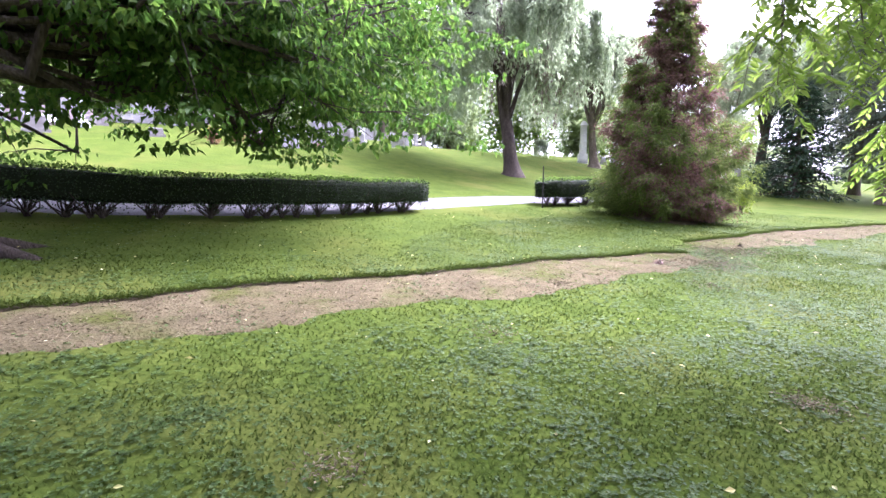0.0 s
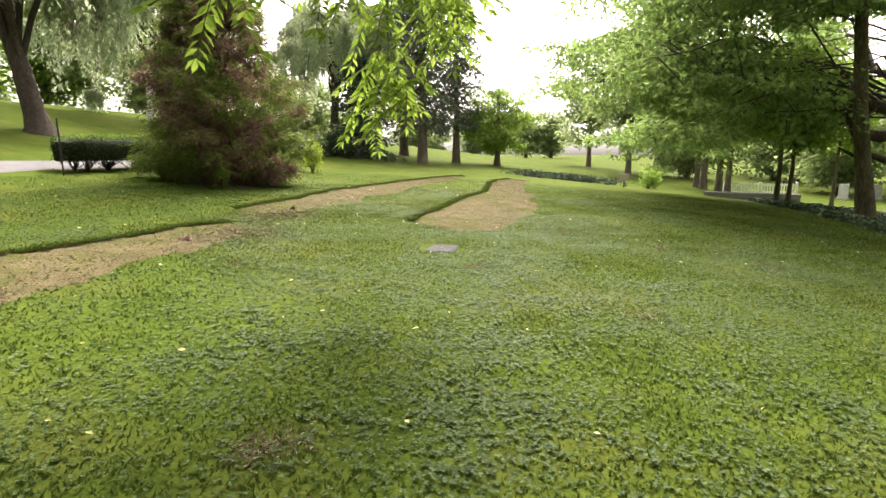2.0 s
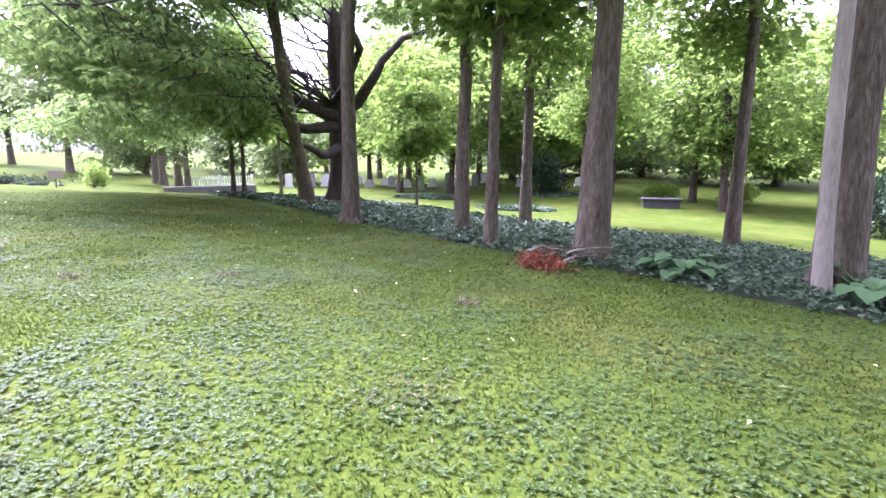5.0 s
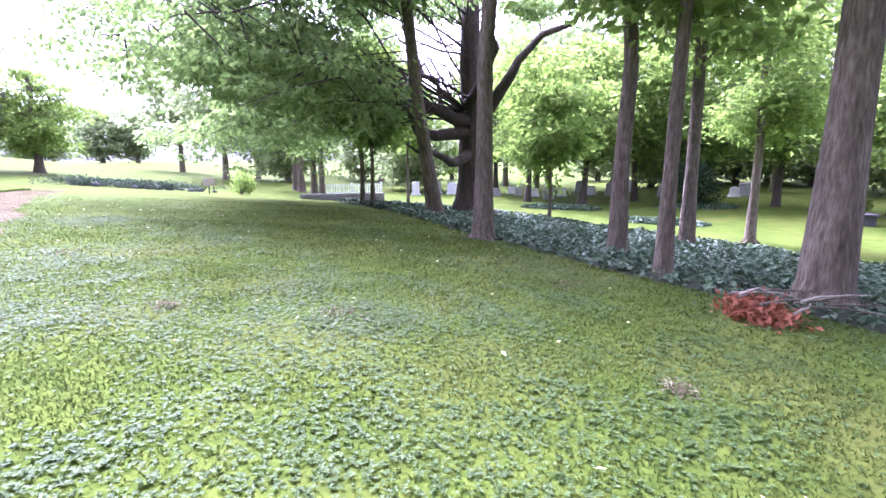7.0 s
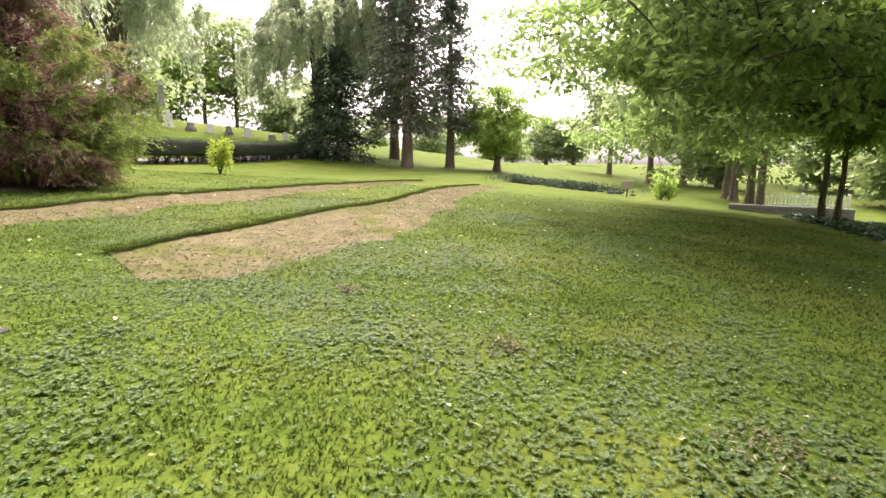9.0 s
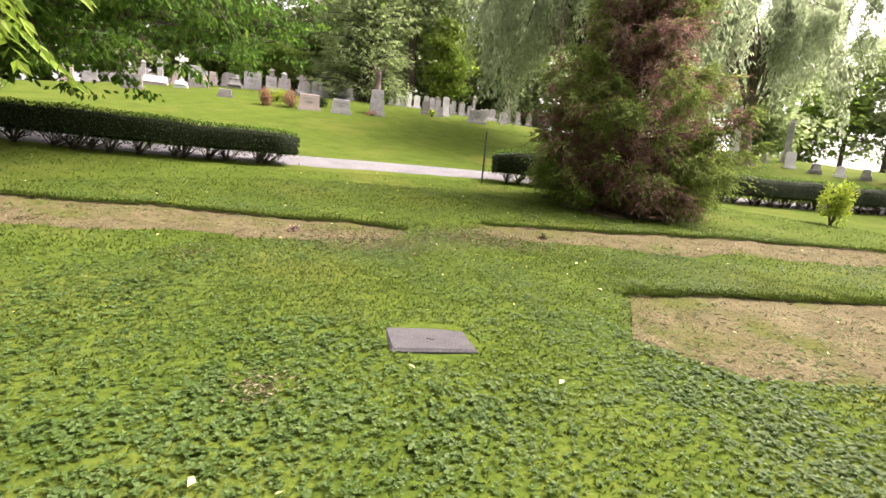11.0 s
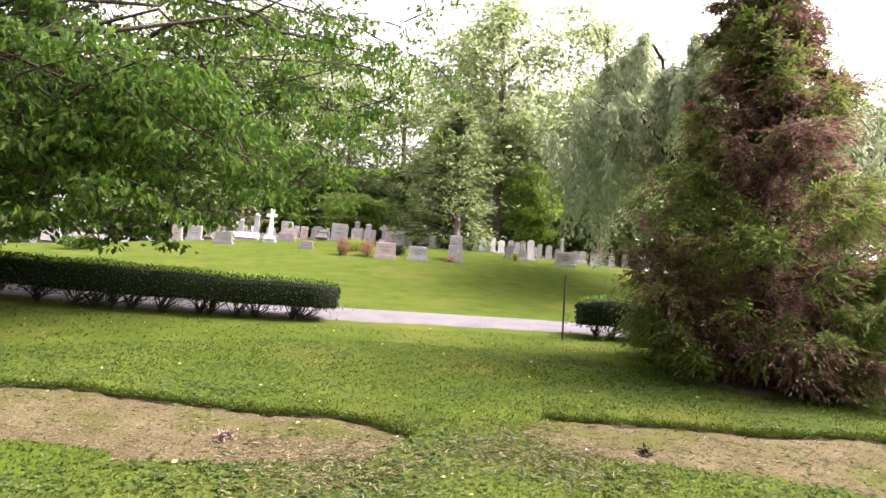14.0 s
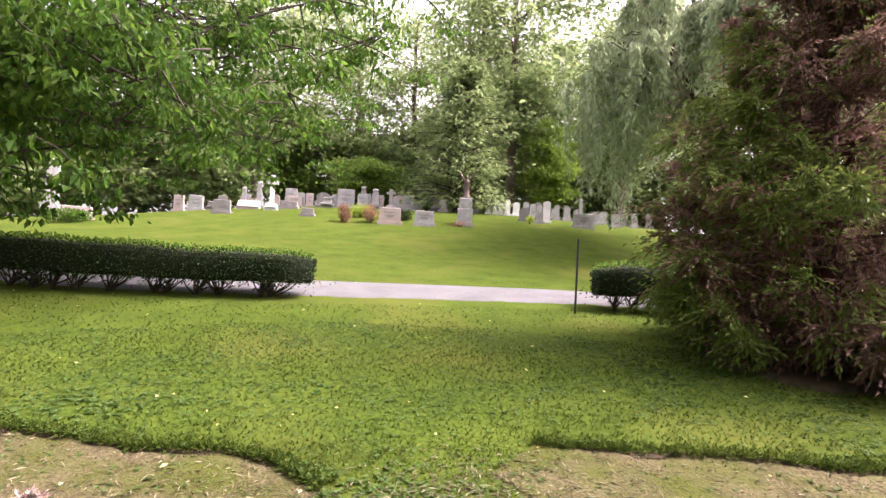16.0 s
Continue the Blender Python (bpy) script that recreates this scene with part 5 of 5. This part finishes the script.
def broad_plant(x, y, count, size, seed):
    rng = np.random.default_rng(seed)
    b = thing("broad_leaf_plant", x, y, "low plant with very large drooping green leaves", "plant", "broad-leaved plants")
    stalks = Shape()
    for k in range(count):
        ang = rng.random() * 6.28
        d = np.array([math.cos(ang), math.sin(ang), 0])
        L = size * rng.uniform(0.6, 1.1)
        foot, tip = d * 0.05, d * L * rng.uniform(0.5, 1.2) + np.array([0, 0, size * rng.uniform(0.35, 1.0)])
        stalks.tube([foot, (foot + tip) / 2 + (0, 0, 0.08), tip], [0.012, 0.01, 0.007], 5)
        side = np.array([-d[1], d[0], 0])
        rows = []
        for f, w in ((0, 0.15), (0.2, 0.75), (0.45, 1.0), (0.75, 0.65), (1.0, 0.04)):
            c = tip + d * L * 0.75 * f + np.array([0, 0, -0.22 * L * f * f])
            rows.append([c + side * L * 0.34 * w * s + np.array([0, 0, 0.1 * L * w * abs(s)]) for s in (-1, -0.5, 0, 0.5, 1)])
        part("leaf", Shape().grid(np.array(rows)), BIG_LEAF, b, smooth=True)
    part("stalks", stalks, BIG_LEAF, b)
    return b


broad_plant(10.15, -3.35, 36, 0.36, 311)
broad_plant(8.6, -4.9, 32, 0.44, 312)

# heap of dead orange leaves and broken branches at the foot of the thick trunk
heap = thing("brush_heap", 10.7, -1.45, "heap of orange dead leaves and bare broken branches", "brush heap")
rng = np.random.default_rng(321)
m = 1500
g = rng.normal(size=(m, 3)) * np.array([0.2, 0.14, 0.07])
g[:, 2] = np.abs(g[:, 2]) + 0.03
part("dead_leaves", Shape().leaves(g + (-0.05, 0.1, 0.0), rng.normal(size=(m, 3)), rng.uniform(0.05, 0.11, m), rng.uniform(0.03, 0.06, m), rng), ORANGE, heap, "orange-brown dead leaves")
for k in range(14):
    st = np.array([rng.uniform(-0.35, 0.3), rng.uniform(-0.6, 0.35), rng.uniform(0.08, 0.28)])
    d = np.array([rng.normal() * 0.3 + 0.35, rng.normal() * 0.25 - 0.75, rng.uniform(-0.12, 0.05)])
    L = rng.uniform(0.5, 1.1)
    e = st + d * L
    e[2] = max(e[2], 0.04)
    part("branch", Shape().tube(limb_path(rng, st, e, 0.04, 5, 0.3), np.linspace(rng.uniform(0.009, 0.02), 0.004, 5), 6), PALE_WOOD if k % 4 == 0 else BARK, heap, smooth=True)

# pale peeled trunk leaning beside the thick tree
rng = np.random.default_rng(331)
pale_tree = thing("pale_barked_tree", 9.0, -4.55, "slim pale grey trunk beside the thick tree", "tree")
part("trunk", Shape().tube([(0, 0, -0.2), (0, 0, 0.05), (0.1, -0.02, 0.8), (0.22, -0.05, 2.2), (0.4, -0.1, 5.0), (0.5, -0.15, 9.0)], [0.14, 0.12, 0.1, 0.095, 0.08, 0.04], 10), PALE_WOOD, pale_tree, smooth=True)

# dried flowers and a dead leaf on the strips
shrub("dried_flowers", "small heap of dried pink flowers on the mulch", 2.42, 9.18, 0.11, 0.08, PETAL, 90, 0.045, 341, "flowers")
shrub("dead_leaf_clump", "curled brown dead leaf on the mulch", 5.35, 11.75, 0.08, 0.07, DARK_SOIL, 40, 0.08, 342, "leaf")
rng = np.random.default_rng(345)

# ---- clover, grass and fallen leaves where the lawn lies near ----
STROLL = np.array([(-1.6, -1.1), (2.0, 0.6), (5.0, 1.2), (7.3, 2.6), (7.2, 5.0), (6.2, 8.3)])


def away(x, y):
    best = np.full(x.shape, 1e9)
    for (x0, y0), (x1, y1) in zip(STROLL[:-1], STROLL[1:]):
        t = np.clip(((x - x0) * (x1 - x0) + (y - y0) * (y1 - y0)) / ((x1 - x0) ** 2 + (y1 - y0) ** 2), 0, 1)
        best = np.minimum(best, np.hypot(x - x0 - t * (x1 - x0), y - y0 - t * (y1 - y0)))
    return best


def wavy(x, y, s):
    return np.sin(x * s + 1.3 * np.sin(y * s * 0.7)) * np.sin(y * s * 1.1 + 1.7 * np.sin(x * s * 0.6 + 1)) + 0.5 * np.sin(x * s * 2.7 + 2 * np.sin(y * s * 1.9)) * np.sin(y * s * 2.3 - x * s)


ivy_poly = np.concatenate([a, b[::-1]])


def scatter(count, lo, hi, box, seed, thin=0.3):
    rng = np.random.default_rng(seed)
    x, y = rng.uniform(box[0], box[1], count), rng.uniform(box[2], box[3], count)
    d = away(x, y)
    bare = np.zeros(count, bool)
    for poly in strip_polys:
        bare |= inside(x, y, poly)
    hl = np.asarray(HEDGE_LINE)
    side = np.interp(x, hl[:, 0], hl[:, 1])
    keep = (y < side - 0.9) & (d >= lo) & (d < hi) & (~bare | (rng.random(count) < thin)) & ~inside(x, y, ivy_poly) & (np.hypot(x - 5.84, y - 6.85) > 0.36)
    x, y, d = x[keep], y[keep], d[keep]
    return rng, x, y, d


def lip_rise(x, y):
    """Height of the turf lips over the lawn."""
    rise = np.zeros(len(x))
    for top, poly in zip(strip_tops, strip_polys):
        best = np.full(len(x), 9.0)
        for (x0, y0), (x1, y1) in zip(top[:-1], top[1:]):
            t = np.clip(((x - x0) * (x1 - x0) + (y - y0) * (y1 - y0)) / ((x1 - x0) ** 2 + (y1 - y0) ** 2), 0, 1)
            best = np.minimum(best, np.hypot(x - x0 - t * (x1 - x0), y - y0 - t * (y1 - y0)))
        near = best < 1.2
        h = np.interp(best, [0, 0.12, 0.4, 0.8, 1.1], [0.046, 0.05, 0.036, 0.015, 0.0])
        ahead = near & ~inside(x, y, poly)
        d0, d1 = top[1] - top[0], top[-1] - top[-2]
        beyond = ((x - top[0][0]) * d0[0] + (y - top[0][1]) * d0[1] < 0) | ((x - top[-1][0]) * d1[0] + (y - top[-1][1]) * d1[1] > 0)
        rise[ahead & ~beyond] = np.maximum(rise, h)[ahead & ~beyond]
    return rise


def lawn_z(x, y):
    return ground_z(x, y) + lumps(x, y) + lip_rise(x, y)


for lo, hi, count, grow, box, seed in ((0, 4.2, 560000, 0.9, (-6, 12, -4, 13), 401), (4.2, 9, 460000, 1.1, (-10, 17, -4, 18), 402), (9, 16, 200000, 1.3, (-14, 24, -6, 25), 403)):
    rng, x, y, d = scatter(count, lo, hi, box, seed)
    w = wavy(x, y, 1.1) + 0.6 * wavy(x + 7, y - 3, 3.1) + rng.normal(size=len(x)) * 0.9
    cl = w > (-0.1 if lo < 4 else 0.25 if lo < 9 else 0.8)
    # three leaflets to a stalk
    stalk = np.stack([x[cl], y[cl]], 1)[::2]
    m = len(stalk) * 3
    tall = np.repeat(rng.uniform(0.006, 0.022, len(stalk)), 3)
    ang = np.repeat(rng.random(len(stalk)) * 6.28, 3) + np.tile([0, 2.09, 4.19], len(stalk)) + rng.normal(size=m) * 0.2
    stalk = np.repeat(stalk, 3, axis=0)
    xc, yc = stalk[:, 0], stalk[:, 1]
    at = np.stack([xc, yc, lawn_z(xc, yc) + tall], 1)
    size = rng.uniform(0.015, 0.03, m) * grow * np.where(wavy(xc, yc, 2.3) > 0.3, 1.3, 1.0)
    lean = np.repeat(rng.normal(size=m // 3) * 0.25, 3)
    tagged(new("clover", Shape().leaves(at, np.stack([np.cos(ang), np.sin(ang), lean * np.cos(ang) + 0.15], 1), size, size * 0.95, rng, 0.12, tilt=0.25).mesh("clover", CLOVER)), "broad clover leaves carpeting the lawn", "clover", kind="stuff")
    xb, yb = x[~cl], y[~cl]
    m = len(xb)
    ang = rng.random(m) * 6.28
    base = np.stack([xb, yb, lawn_z(xb, yb) - 0.005], 1)
    d3 = np.stack([np.cos(ang), np.sin(ang), np.zeros(m)], 1)
    hgt, wid = rng.uniform(0.018, 0.042, m) * grow ** 0.5, rng.uniform(0.005, 0.011, m) * grow
    side = np.stack([-d3[:, 1], d3[:, 0], np.zeros(m)], 1)
    tip = base + d3 * (hgt * rng.uniform(0.5, 1.7, m))[:, None] + np.array([0, 0, 1.0]) * hgt[:, None]
    v = np.stack([base + side * wid[:, None], base - side * wid[:, None], tip], 1).reshape(-1, 3)
    tagged(new("grass", Shape().add(v, np.arange(3 * m).reshape(m, 3)).mesh("grass", BLADE)), "short green grass blades of the mown lawn", "grass", kind="stuff")

# longer grass hanging over each cut turf edge
for k, poly in enumerate(strip_polys):
    rng = np.random.default_rng(420 + k)
    top = poly[:len(poly) // 2]
    m = len(top) * 130
    i = rng.integers(0, len(top) - 1, m)
    f = rng.random(m)[:, None]
    q = top[i] * (1 - f) + top[i + 1] * f
    out = np.stack([-(top[i + 1] - top[i])[:, 1], (top[i + 1] - top[i])[:, 0]], 1)
    out /= np.linalg.norm(out, axis=1)[:, None] + 1e-9
    q = q + out * np.abs(rng.normal(size=m))[:, None] * 0.09
    at = np.concatenate([q, (ground_z(q[:, 0], q[:, 1]) + lumps(q[:, 0], q[:, 1]) + 0.04)[:, None]], 1)
    al = np.concatenate([-out * rng.uniform(-0.5, 1.0, (m, 1)) + rng.normal(size=(m, 2)) * 0.5, rng.uniform(-0.3, 0.9, (m, 1))], 1)
    tagged(new("edge_grass", Shape().leaves(at, al, rng.uniform(0.03, 0.075, m), rng.uniform(0.01, 0.02, m), rng).mesh("edge_grass", BLADE)), "longer grass hanging over the cut edge", "grass", kind="stuff")

# fallen leaves scattered on the lawn
rng = np.random.default_rng(430)
m = 420
x, y = rng.uniform(-8, 18, m), rng.uniform(-3, 17, m)
ang = rng.random(m) * 6.28
size = rng.uniform(0.03, 0.075, m)
at = np.stack([x, y, lawn_z(x, y) + 0.05], 1)
tagged(new("fallen_leaves", Shape().leaves(at, np.stack([np.cos(ang), np.sin(ang), rng.normal(size=m) * 0.15], 1), size, size * 0.5, rng, 0.2).mesh("fallen_leaves", FALLEN)), "pale yellow fallen leaves dotted over the lawn", "fallen leaves", kind="stuff")

# worn spots of bare soil and dead grass in the clover
rng = np.random.default_rng(440)
spots = np.concatenate([[(2.15, 1.07), (2.5, 0.8), (1.2, 2.9)], rng.uniform((-3, 0), (12, 9), (16, 2))])
per = 170
q = np.repeat(spots, per, axis=0) + rng.normal(size=(len(spots) * per, 2)) * np.repeat(rng.uniform(0.07, 0.2, len(spots)), per)[:, None]
m = len(q)
ang = rng.random(m) * 6.28
at = np.stack([q[:, 0], q[:, 1], lawn_z(q[:, 0], q[:, 1]) + rng.uniform(0.02, 0.045, m)], 1)
bits = Shape().leaves(at, np.stack([np.cos(ang), np.sin(ang), rng.normal(size=m) * 0.3], 1), rng.uniform(0.02, 0.06, m), rng.uniform(0.006, 0.016, m), rng)
tagged(new("dead_grass", bits.mesh("dead_grass", STRAW)), "brown dead grass and soil in worn spots", "dead grass", kind="stuff")

# small plaque on a stake at the far bed
stake = thing("stake_sign", 29.7, 17.7, "small pale pinkish plaque on a short stake", "sign", turn=30)
part("stake", Shape().tube([(0, 0, -0.2), (0, 0, 0.5)], [0.03, 0.025], 8), IRON, stake)
part("plaque", Shape().box((-0.03, -0.3, 0.45), (0.03, 0.3, 0.85), bevel=0.012), GRANITE_PINK, stake)
